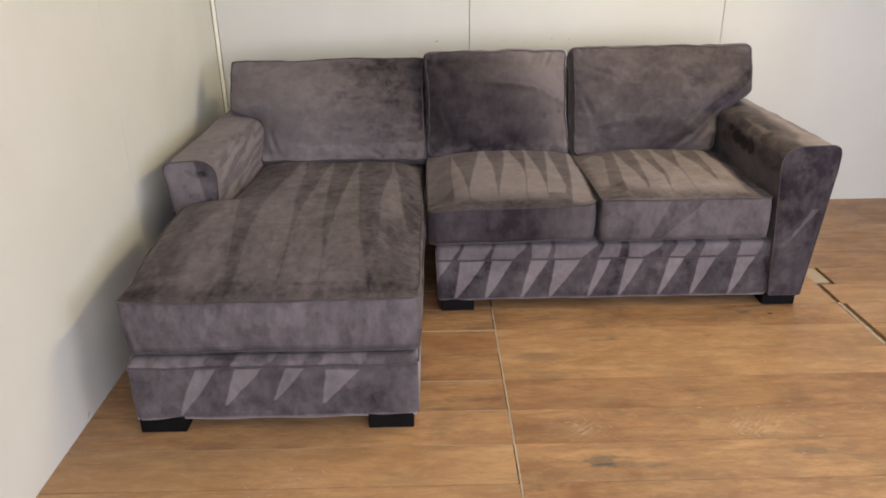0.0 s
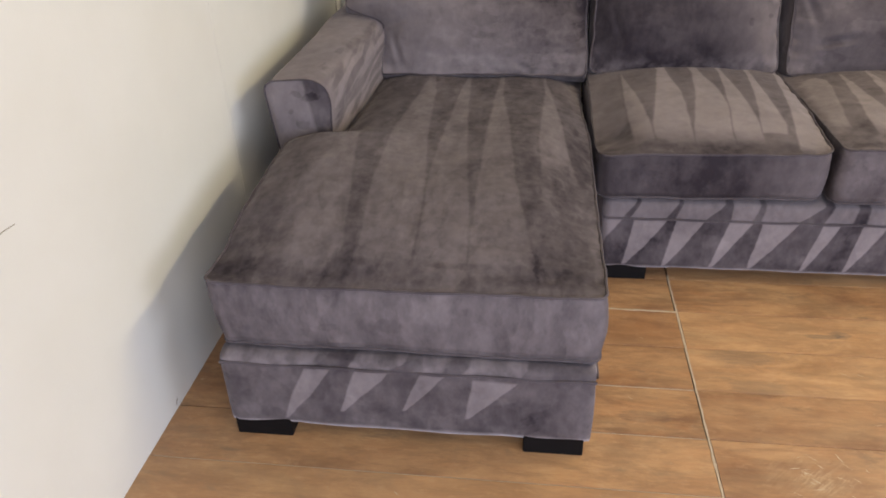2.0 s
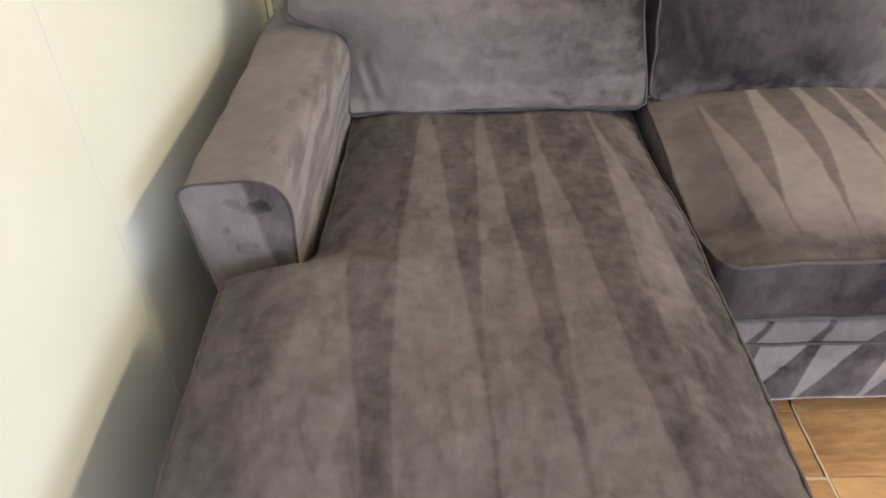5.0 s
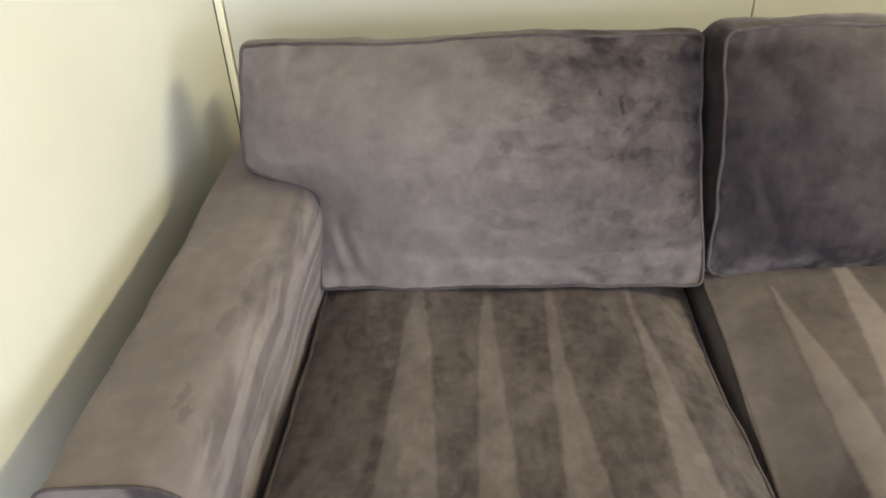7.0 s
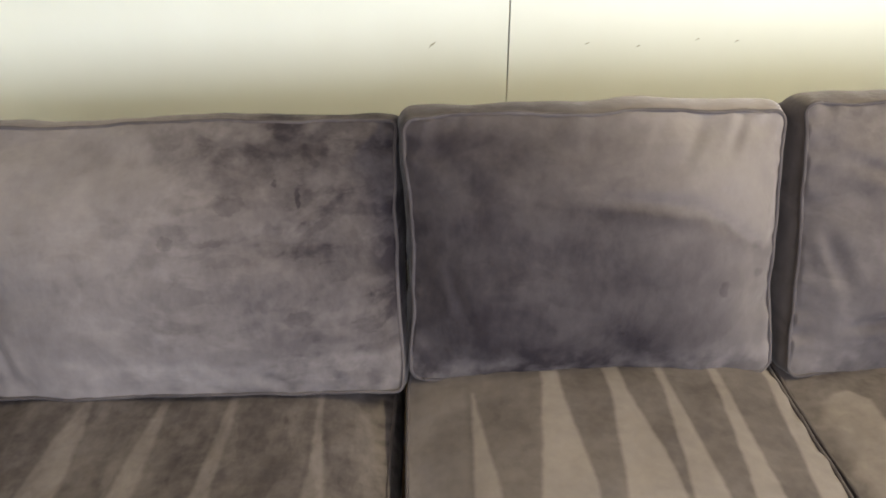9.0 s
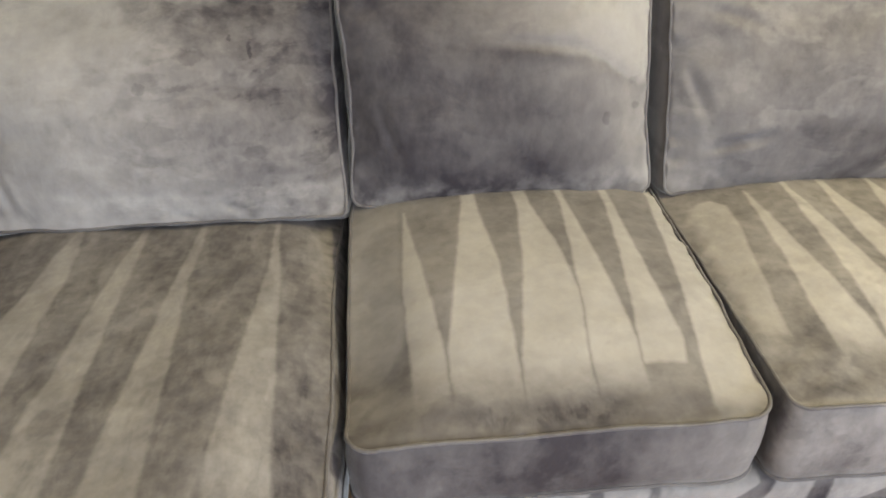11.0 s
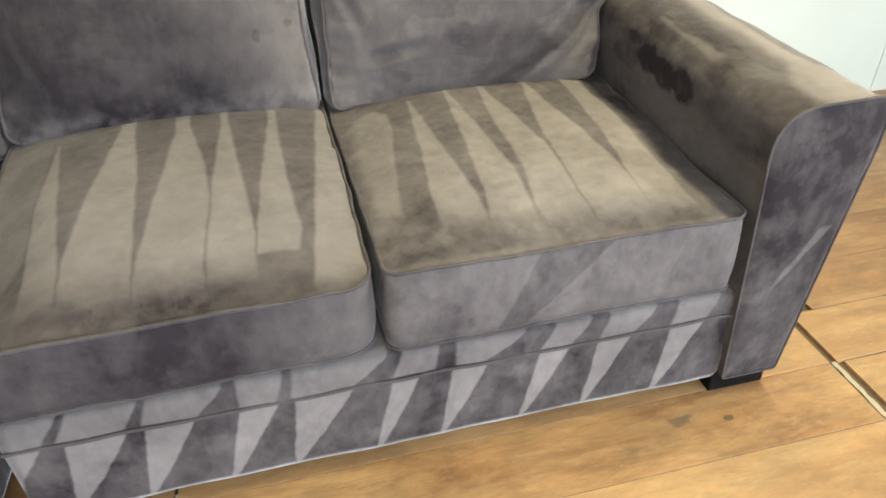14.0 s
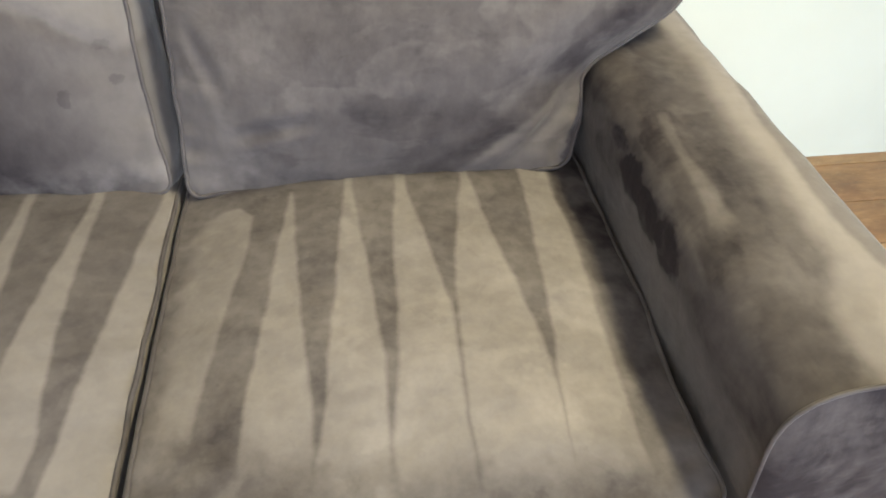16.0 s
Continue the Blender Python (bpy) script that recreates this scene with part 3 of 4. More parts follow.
def laminate():
    """Printed oak boards: streaked grain, blue-grey stains, worn pale specks."""
    n = Nodes("laminate_board")
    pos = n.position()
    chance = n.chance()
    offset = n.join(n.math("MULTIPLY", chance, 13.0), n.math("MULTIPLY", chance, 7.0), 0.0)
    add = n.nt.nodes.new("ShaderNodeVectorMath")
    n.put(add.inputs[0], pos)
    n.put(add.inputs[1], offset)
    p = add.outputs[0]
    broad = n.noise(n.stretch(p, (1.3, 3.6, 1.0)), 2.6, 7.0, 0.66, 0.5)
    grain = n.noise(n.stretch(p, (2.4, 13.0, 1.0)), 3.0, 8.0, 0.72, 0.6)
    lines = n.noise(n.stretch(p, (5.0, 130.0, 1.0)), 3.0, 5.0, 0.65)
    mottle = n.noise(n.stretch(p, (1.0, 2.2, 1.0)), 22.0, 5.0, 0.7, 0.4)
    tone = n.mix(n.span(broad, 0.36, 0.64), (0.190, 0.092, 0.039, 1), (0.415, 0.238, 0.106, 1))
    rust = n.span(n.noise(n.stretch(p, (1.5, 4.5, 1.0), (4, 2, 0)), 3.4, 5.0, 0.6, 0.5), 0.48, 0.64)
    tone = n.mix(n.math("MULTIPLY", rust, 0.4), tone, (0.36, 0.170, 0.066, 1))
    olive = n.span(n.noise(n.stretch(p, (1.5, 4.0, 1.0), (9, 5, 0)), 3.0, 5.0, 0.62, 0.5), 0.50, 0.66)
    tone = n.mix(n.math("MULTIPLY", olive, 0.4), tone, (0.215, 0.148, 0.076, 1))
    tone = n.mix(n.math("MULTIPLY", n.span(grain, 0.48, 0.64), 0.50), tone, (0.140, 0.066, 0.030, 1))
    tone = n.mix(n.math("MULTIPLY", n.span(grain, 0.46, 0.30), 0.26), tone, (0.45, 0.265, 0.12, 1))
    tone = n.mix(n.math("MULTIPLY", n.span(lines, 0.52, 0.72), 0.32), tone, (0.13, 0.068, 0.034, 1))
    tone = n.mix(n.math("MULTIPLY", n.span(mottle, 0.52, 0.66), 0.30), tone, (0.17, 0.100, 0.055, 1))
    tone = n.mix(n.math("MULTIPLY", n.span(mottle, 0.46, 0.34), 0.25), tone, (0.46, 0.30, 0.16, 1))
    smeared = n.nt.nodes.new("ShaderNodeVectorMath")
    smeared.operation = "MULTIPLY_ADD"
    n.put(smeared.inputs[0], n.noise(n.stretch(pos, (1.0, 2.5, 1.0)), 16.0, 5.0, 0.65, colour=True))
    smeared.inputs[1].default_value = (0.10, 0.05, 0.0)
    n.put(smeared.inputs[2], n.stretch(pos, (1, 1, 0), (-0.05, -0.025, 0)))
    stain = n.math("MULTIPLY", dabs(n, smeared.outputs[0], FLOOR_STAINS), n.span(lines, 0.36, 0.58, 0.35, 0.85), clamp=True)
    tone = n.mix(stain, tone, (0.050, 0.046, 0.040, 1))
    soot = n.span(n.noise(n.stretch(p, (2.4, 7.0, 1.0)), 2.6, 5.0, 0.66, 0.3), 0.58, 0.74, smooth=True)
    tone = n.mix(n.math("MULTIPLY", soot, 0.6), tone, (0.100, 0.075, 0.050, 1))
    worn = n.span(n.noise(n.stretch(pos, (3.0, 6.0, 1.0)), 14.0, 5.0, 0.72, 0.8), 0.655, 0.73)
    tone = n.mix(n.math("MULTIPLY", worn, 0.45), tone, (0.50, 0.38, 0.24, 1))
    tone = n.mix(n.span(chance, 0.5, 1.0, 0.0, 0.30), tone, (0.44, 0.27, 0.13, 1))
    tone = n.mix(n.span(chance, 0.5, 0.0, 0.0, 0.32), tone, (0.19, 0.090, 0.040, 1))
    px, py, _ = n.xyz(pos)
    hatch = n.noise(n.join(n.math("ADD", px, py), n.math("MULTIPLY", n.math("SUBTRACT", px, py), 7.0), 0.0), 13.0, 6.0, 0.72)
    rubbed = n.math("MULTIPLY", dabs(n, smeared.outputs[0], FLOOR_RUBS), n.span(hatch, 0.44, 0.70, 0.0, 0.45), clamp=True)
    tone = n.mix(rubbed, tone, (0.50, 0.36, 0.21, 1))
    n.set("Base Color", tone)
    n.set("Roughness", n.span(n.noise(pos, 7.0, 5.0, 0.6), 0.3, 0.7, 0.30, 0.52))
    n.set("Specular IOR Level", 0.42)
    n.set("Normal", n.bump(lines, 0.10, 0.002, n.bump(mottle, 0.06, 0.003)))
    return n.mat


def raw_board(name, shade=1.0):
    """Chipped wood fibre under the print."""
    n = Nodes(name)
    pos = n.position()
    n.set("Base Color", n.mix(n.noise(n.stretch(pos, (3, 1, 1)), 40.0, 5.0, 0.7), (0.24 * shade, 0.18 * shade, 0.11 * shade, 1), (0.46 * shade, 0.38 * shade, 0.27 * shade, 1)))
    n.set("Roughness", 0.85)
    return n.mat


def dark_gap():
    n = Nodes("dark_subfloor")
    n.set("Base Color", n.mix(n.noise(n.position(), 20.0, 4.0), (0.06, 0.038, 0.02, 1), (0.16, 0.10, 0.055, 1)))
    n.set("Roughness", 0.9)
    return n.mat


M_FOOT, M_WALL, M_TRIM, M_SCUFF = black_plastic(), wall_paint(), trim_paint(), dark_mark()
M_BOARD, M_RAW, M_SCRATCH, M_GAP, M_BOUNCE = laminate(), raw_board("raw_board_edge"), raw_board("scratched_board", 1.25), dark_gap(), bounce_grey()


# ---- mesh helpers ----
def mesh_object(name, verts, faces, material, parent=None, label="", smooth=False):
    data = bpy.data.meshes.new(name)
    data.from_pydata([tuple(float(c) for c in v) for v in verts], [], faces)
    data.materials.append(material)
    if smooth:
        data.polygons.foreach_set("use_smooth", [True] * len(data.polygons))
    data.update()
    ob = new(name, data)
    if parent is not None:
        ob.parent = parent
    if label:
        ob["label"] = label
    return ob


def part(name, bm, material, parent=None, label="", smooth=False):
    data = bpy.data.meshes.new(name)
    bmesh.ops.recalc_face_normals(bm, faces=bm.faces)
    bm.to_mesh(data)
    bm.free()
    data.materials.append(material)
    if smooth:
        data.polygons.foreach_set("use_smooth", [True] * len(data.polygons))
    ob = new(name, data)
    if parent is not None:
        ob.parent = parent
    if label:
        ob["label"] = label
    return ob


def box(x0, x1, y0, y1, z0, z1, bevel=0.0, segments=2):
    bm = bmesh.new()
    bmesh.ops.create_cube(bm, size=1.0, matrix=Matrix.LocRotScale(
        ((x0 + x1) / 2, (y0 + y1) / 2, (z0 + z1) / 2), None, (x1 - x0, y1 - y0, z1 - z0)))
    if bevel:
        bmesh.ops.bevel(bm, geom=bm.edges[:], offset=bevel, segments=segments, affect="EDGES", profile=0.5)
    return bm


def ripple(p, size, amount, seed=0.0):
    """A soft uneven shift of a point of cloth."""
    v = noise.noise_vector(Vector(p) / size + Vector((seed, seed * 0.7, seed * 1.3)))
    return Vector(p) + v * amount


def tube(points, radius, sides=7, closed=True):
    """A round cord along a line of points: verts and faces."""
    pts = [Vector(p) for p in points]
    count = len(pts)
    verts, faces = [], []
    up = None
    for i, p in enumerate(pts):
        a = pts[(i - 1) % count] if closed or i else p
        b = pts[(i + 1) % count] if closed or i < count - 1 else p
        way = (b - a).normalized()
        if up is None:
            up = way.orthogonal().normalized()
        up = (up - way * up.dot(way)).normalized()
        side = way.cross(up)
        for k in range(sides):
            q = 2 * math.pi * k / sides
            verts.append(p + (up * math.cos(q) + side * math.sin(q)) * radius)
    for i in range(count if closed else count - 1):
        j = (i + 1) % count
        for k in range(sides):
            m = (k + 1) % sides
            faces.append((i * sides + k, i * sides + m, j * sides + m, j * sides + k))
    return verts, faces


def cord(name, points, radius, parent, closed=True):
    verts, faces = tube(points, radius, 7, closed)
    return mesh_object(name, verts, faces, M_PIPING, parent, smooth=True)


def dense(t, a=0.82):
    return t - a * math.sin(2 * math.pi * t) / (2 * math.pi)


def crease(u, v, u0, v0, u1, v1, deep, wide):
    """The depth of a fold in cloth that runs from (u0, v0) to (u1, v1)."""
    a, b = Vector((u1 - u0, v1 - v0)), Vector((u - u0, v - v0))
    t = min(1.0, max(0.0, a.dot(b) / a.length_squared))
    d = (b - a * t).length / wide
    return deep * math.sin(math.pi * (0.08 + 0.84 * t)) * (math.exp(-d * d) - 0.5 * math.exp(-((d - 1.8) ** 2)))


def cushion(name, place, low, high, v0, v1, depth, crown, material, label, corner=0.03, back_crown=0.02,
            bulge=0.014, taper=0.0, nu=54, nv=70, wave=0.006, seed=1.0, power=2.6, rise=2.6, folds=(), pucker=0.005, group=""):
    """A boxed cushion with a corded edge on both faces. low(v) and high(v) bound it sideways, v runs from v0 to v1,
    place(u, v, w) lays it into the room, w is outward."""
    length = v1 - v0

    def inset(v):
        d = min(v - v0, v1 - v)
        return corner - math.sqrt(max(0.0, corner ** 2 - (corner - d) ** 2)) if d < corner else 0.0

    def flat(i, j):
        s, t = dense(i / nu), dense(j / nv)
        v = v0 + t * length
        a, b = low(v) + inset(v), high(v) - inset(v)
        return a + (b - a) * s, v, s, t

    def finish(u, v, w):
        p = place(u, v, w)
        return ripple(ripple(p, 0.20, wave, seed), 0.06, wave * 0.5, seed + 5)

    verts, faces = [], []
    front, back, seam = {}, {}, {}
    for side, table in ((0, front), (1, back)):
        for j in range(nv + 1):
            for i in range(nu + 1):
                u, v, s, t = flat(i, j)
                dome = (1 - abs(2 * s - 1) ** power) * (1 - abs(2 * t - 1) ** rise)
                w = crown * dome if side == 0 else -depth - back_crown * dome
                if side == 0:
                    w -= 1.5 * sum(crease(u, v, *f) for f in folds)
                    w += 0.004 * noise.noise(Vector((u * 34, v * 34, seed))) * math.exp(-4 * dome) * min(1.0, dome * 12)
                    d = min(v - v0, v1 - v)
                    w += pucker * noise.noise(Vector((u * 42 + d * 9, v * 5, seed + 3))) * math.exp(-d / 0.022) * min(1.0, d / 0.005)
                    d = min(s, 1 - s) * (high(v) - low(v))
                    w += pucker * noise.noise(Vector((v * 42 + d * 9, u * 5, seed + 7))) * math.exp(-d / 0.018) * min(1.0, d / 0.005)
                if side == 0 and (i in (0, nu) or j in (0, nv)):
                    seam[i, j] = finish(u, v, w)
                    w -= 0.005
                if side:
                    u += taper * (1 - 2 * s)
                table[i, j] = len(verts)
                verts.append(finish(u, v, w))
        for j in range(nv):
            for i in range(nu):
                q = (table[i, j], table[i + 1, j], table[i + 1, j + 1], table[i, j + 1])
                faces.append(q if side == 0 else q[::-1])
    ring = [(i, 0) for i in range(nu)] + [(nu, j) for j in range(nv)]
    ring += [(i, nv) for i in range(nu, 0, -1)] + [(0, j) for j in range(nv, 0, -1)]
    flats = [Vector(flat(*k)[:2]) for k in ring]
    count, levels = len(ring), 7
    rows = [[front[k] for k in ring]]
    for level in range(1, levels):
        q = level / levels
        row = []
        for m in range(count):
            way = flats[(m + 1) % count] - flats[m - 1]
            out = Vector((way.y, -way.x)).normalized()
            s, t = flat(*ring[m])[2:]
            p = flats[m] + Vector((1 - 2 * s, 0)) * taper * q + out * bulge * (0.35 + 0.65 * max(0.0, out.y)) * math.sin(math.pi * q)
            row.append(len(verts))
            verts.append(finish(p.x, p.y, -depth * q))
        rows.append(row)
    rows.append([back[k] for k in ring])
    for a, b in zip(rows, rows[1:]):
        for m in range(count):
            k = (m + 1) % count
            faces.append((a[m], b[m], b[k], a[k]))
    thing = tagged(new(name), label, "cushion", group)
    mesh_object("cover", verts, faces, material, thing, smooth=True)
    cord("piping", [seam[k] for k in ring], 0.0034, thing)
    cord("piping", [verts[k] for k in rows[-1]], 0.0034, thing)
    return thing


def rounded(points, radii, steps=7):
    """A closed outline with rounded corners."""
    out = []
    for i, (p, r) in enumerate(zip(points, radii)):
        p, a, b = Vector(p), Vector(points[i - 1]), Vector(points[(i + 1) % len(points)])
        if r <= 0:
            out.append(p)
            continue
        u, v = (a - p).normalized(), (b - p).normalized()
        half = u.angle(v) / 2
        d = min(r / math.tan(half), (a - p).length * 0.49, (b - p).length * 0.49)
        s, e = p + u * d, p + v * d
        for k in range(steps + 1):
            t = k / steps
            out.append(s * (1 - t) ** 2 + p * 2 * t * (1 - t) + e * t ** 2)
    return out


def resample(points, step):
    out = []
    for a, b in zip(points, points[1:] + points[:1]):
        count = max(1, round((b - a).length / step))
        out += [a + (b - a) * k / count for k in range(count)]
    return out


def padded_arm(parent, outline, y0, y1, label_front, seed, materials, flare=0.0):
    """An upholstered arm: a body along y, a corded front panel."""
    ring = resample(outline, 0.018)
    count, rows = len(ring), 46
    middle = sum(p.x for p in ring) / count
    verts, faces = [], []
    for j in range(rows + 1):
        y = y0 + (y1 - y0) * j / rows
        for p in ring:
            q = ripple((p.x + flare * max(0.0, y) * (1 if p.x > middle else 0), y, p.y), 0.2, 0.007 if j else 0.0, seed)
            verts.append(ripple(q, 0.06, 0.0028 if j else 0.0, seed + 3))
    for j in range(rows):
        for i in range(count):
            k = (i + 1) % count
            faces.append((j * count + i, j * count + k, (j + 1) * count + k, (j + 1) * count + i))
    faces.append(tuple(range(rows * count, (rows + 1) * count)))
    mesh_object("arm", verts, faces, materials[0], parent, smooth=True)
    # front panel, gently padded in rings towards the middle
    mid = sum(ring, Vector((0, 0))) / count
    verts, faces = [], []
    levels = (0.0, 0.06, 0.14, 0.3, 0.55, 0.8)
    for t in levels:
        for p in ring:
            q = p + (mid - p) * t
            verts.append(ripple((q.x, y0 - 0.012 * math.sin(min(1, t * 3) * math.pi / 2), q.y), 0.1, 0.004 * min(1, t * 5), seed + 9))
    for a in range(len(levels) - 1):
        for i in range(count):
            k = (i + 1) % count
            faces.append((a * count + i, (a + 1) * count + i, (a + 1) * count + k, a * count + k))
    last = (len(levels) - 1) * count
    verts.append(Vector((mid.x, y0 - 0.012, mid.y)))
    faces += [(last + i, len(verts) - 1, last + (i + 1) % count) for i in range(count)]
    mesh_object("arm_panel", verts, faces, materials[1], parent, label_front, smooth=True)
    cord("piping", [(p.x, y0 - 0.002, p.y) for p in ring], 0.0023, parent)


def base_box(name, x0, x1, y0, y1, z0, z1, material, parent, seed):
    """An upholstered plinth with padded, slightly uneven faces."""
    nx, ny, nz = max(4, round((x1 - x0) / 0.02)), max(4, round((y1 - y0) / 0.03)), 12
    bm = bmesh.new()
    for (a0, a1, na), (b0, b1, nb), put in (
            ((x0, x1, nx), (z0, z1, nz), lambda a, b: (a, y0, b)), ((x0, x1, nx), (z0, z1, nz), lambda a, b: (a, y1, b)),
            ((y0, y1, ny), (z0, z1, nz), lambda a, b: (x0, a, b)), ((y0, y1, ny), (z0, z1, nz), lambda a, b: (x1, a, b)),
            ((x0, x1, nx), (y0, y1, ny), lambda a, b: (a, b, z1)), ((x0, x1, nx), (y0, y1, ny), lambda a, b: (a, b, z0))):
        grid = [[bm.verts.new(put(a0 + (a1 - a0) * i / na, b0 + (b1 - b0) * j / nb)) for j in range(nb + 1)] for i in range(na + 1)]
        for i in range(na):
            for j in range(nb):
                bm.faces.new((grid[i][j], grid[i + 1][j], grid[i + 1][j + 1], grid[i][j + 1]))
    bmesh.ops.remove_doubles(bm, verts=bm.verts, dist=0.0005)
    core0, core1, r = Vector((x0, y0, z0)) + Vector((0.014,) * 3), Vector((x1, y1, z1)) - Vector((0.014,) * 3), 0.014
    for v in bm.verts:
        c = Vector([min(max(v.co[k], core0[k]), core1[k]) for k in range(3)])
        if (v.co - c).length > 1e-6:
            v.co = c + (v.co - c).normalized() * r
        v.co = ripple(v.co, 0.12, 0.004, seed)
    return part(name, bm, material, parent, smooth=True)


def block_foot(parent, x0, x1, y0, y1, top=0.058):
    part("foot", box(x0, x1, y0, y1, 0.0, top, 0.003), M_FOOT, parent, "black plastic block foot")


# ---- the room ----
LEFT, BACK, RIGHT, FRONT, TOP = -0.98, 1.19, 4.2, -4.3, 2.7


def wall_panels(wall, pieces):
    for (x0, x1, y0, y1, z0, z1) in pieces:
        part("wall_panel", box(x0, x1, y0, y1, z0, z1, 0.0005, 1), M_WALL, wall)


wall_left = tagged(part("wall_left", box(LEFT - 0.14, LEFT - 0.012, FRONT, BACK + 0.14, 0, TOP), M_SCUFF), "cream painted panel wall with a thin seam strip", "wall", kind="structure")
wall_panels(wall_left, [(LEFT - 0.0118, LEFT, a, b, -0.004, TOP - 0.002) for a, b in ((-0.0365, 1.188), (-1.258, -0.038), (-2.482, -1.262), (-3.706, -2.486), (FRONT, -3.71))])
wall_back = tagged(part("wall_back", box(LEFT - 0.0115, RIGHT, BACK + 0.012, BACK + 0.14, 0, TOP), M_SCUFF), "cream painted panel wall with dark seams", "wall", kind="structure")
wall_panels(wall_back, [(a, b, BACK, BACK + 0.0118, -0.004, TOP - 0.002) for a, b in ((LEFT + 0.0235, 0.2555), (0.2585, 1.4905), (1.4935, 2.727), (2.73, 3.965), (3.968, RIGHT))])
# unseen walls and ceiling, added to close the room and bounce light
side = tagged(new("wall_right"), "unseen plain grey wall with an opening for the side fill", "wall", kind="structure")
for y0, y1, z0, z1 in ((FRONT, -3.95, 0, TOP), (-1.05, BACK + 0.14, 0, TOP), (-3.948, -1.052, 0, 0.55), (-3.948, -1.052, 2.15, TOP)):
    part("wall_piece", box(RIGHT + 0.002, RIGHT + 0.14, y0, y1, z0, z1), M_BOUNCE, side)
front = tagged(new("wall_front"), "unseen plain grey wall with a wide opening for daylight", "wall", kind="structure")
for x0, x1, z0, z1 in ((LEFT - 0.14, -0.70, 0, TOP), (2.60, RIGHT + 0.14, 0, TOP), (-0.698, 2.598, 2.22, TOP)):
    if x1 - x0 > 0.05:
        part("wall_piece", box(x0, x1, FRONT - 0.14, FRONT - 0.002, z0, z1), M_BOUNCE, front)
tagged(part("ceiling", box(LEFT - 0.14, RIGHT + 0.14, FRONT - 0.14, BACK + 0.14, TOP + 0.002, TOP + 0.1), M_BOUNCE), "unseen plain grey ceiling", "ceiling", kind="structure")
tagged(part("trim", box(LEFT + 0.0035, LEFT + 0.0195, BACK - 0.007, BACK + 0.0115, 0.002, TOP - 0.004, 0.002), M_TRIM), "cream corner strip", "trim", kind="structure")

# ---- the sofa: chaise unit ----
chaise = tagged(new("chaise_sofa_unit"), "dark grey velvet chaise unit with one low arm and black feet", "sofa", "sectional sofa units")
base_box("base", -0.806, 0.017, -0.719, 0.99, 0.038, 0.244, M_SKIRT_CHAISE, chaise, 2.0)
cord("welt", [(-0.803 + 0.818 * k / 40, -0.7205 + 0.0015 * math.sin(k), 0.219 + 0.0015 * math.sin(k * 0.7)) for k in range(41)], 0.0036, chaise, closed=False)
cord("welt", [(0.0165, -0.702 + 1.2 * k / 40, 0.219 + 0.0015 * math.sin(k * 0.9)) for k in range(41)], 0.0036, chaise, closed=False)
LEFT_ARM = rounded([(-0.821, 0.05), (-0.883, 0.610), (-0.690, 0.622), (-0.702, 0.43), (-0.702, 0.05)], [0.01, 0.035, 0.075, 0, 0.01])
padded_arm(chaise, LEFT_ARM, -0.007, 1.0, "smudged velvet arm front", 3.0, (M_ARM_LEFT, M_PANEL_LEFT), 0.05)
base_box("back_frame", -0.79, 0.004, 0.93, 1.03, 0.05, 0.735, M_PLAIN, chaise, 4.0)
for fx in (-0.799, -0.133):
    for fy in (-0.717, 0.86):
        block_foot(chaise, fx, fx + 0.133, fy, fy + 0.11)

# ---- the sofa: two-seat unit ----
loveseat = tagged(new("loveseat_sofa_unit"), "dark grey velvet two-seat unit with one arm and black feet", "sofa", "sectional sofa units")
base_box("base", 0.075, 1.345, 0.0, 0.99, 0.042, 0.269, M_SKIRT, loveseat, 6.0)
cord("welt", [(0.077 + 1.26 * k / 60, -0.0015 + 0.001 * math.sin(k), 0.212 + 0.0012 * math.sin(k * 0.8)) for k in range(61)], 0.0036, loveseat, closed=False)
RIGHT_ARM = rounded([(1.342, 0.05), (1.316, 0.44), (1.300, 0.630), (1.515, 0.636), (1.512, 0.54), (1.462, 0.05)][::-1], [0.01, 0.0, 0.04, 0.08, 0, 0.01])
padded_arm(loveseat, RIGHT_ARM, -0.010, 1.0, "dark velvet arm front with brushed streak", 8.0, (M_ARM_RIGHT, M_PANEL_RIGHT))
base_box("back_frame", 0.09, 1.50, 0.93, 1.03, 0.05, 0.76, M_PLAIN, loveseat, 9.0)
for fx in (0.092, 1.332):
    for fy in (0.004, 0.86):
        block_foot(loveseat, fx, fx + 0.125, fy, fy + 0.11)


# ---- cushions ----
def smooth(t):
    t = min(1.0, max(0.0, t))
    return t * t * (3 - 2 * t)


def sag(v):
    """How far the middle seat's edge beside the chaise has sunk, from front to back."""
    return (0.012 + 0.037 * smooth((v + 0.01) / 0.17)) * (1 - smooth((v - 0.18) / 0.46))


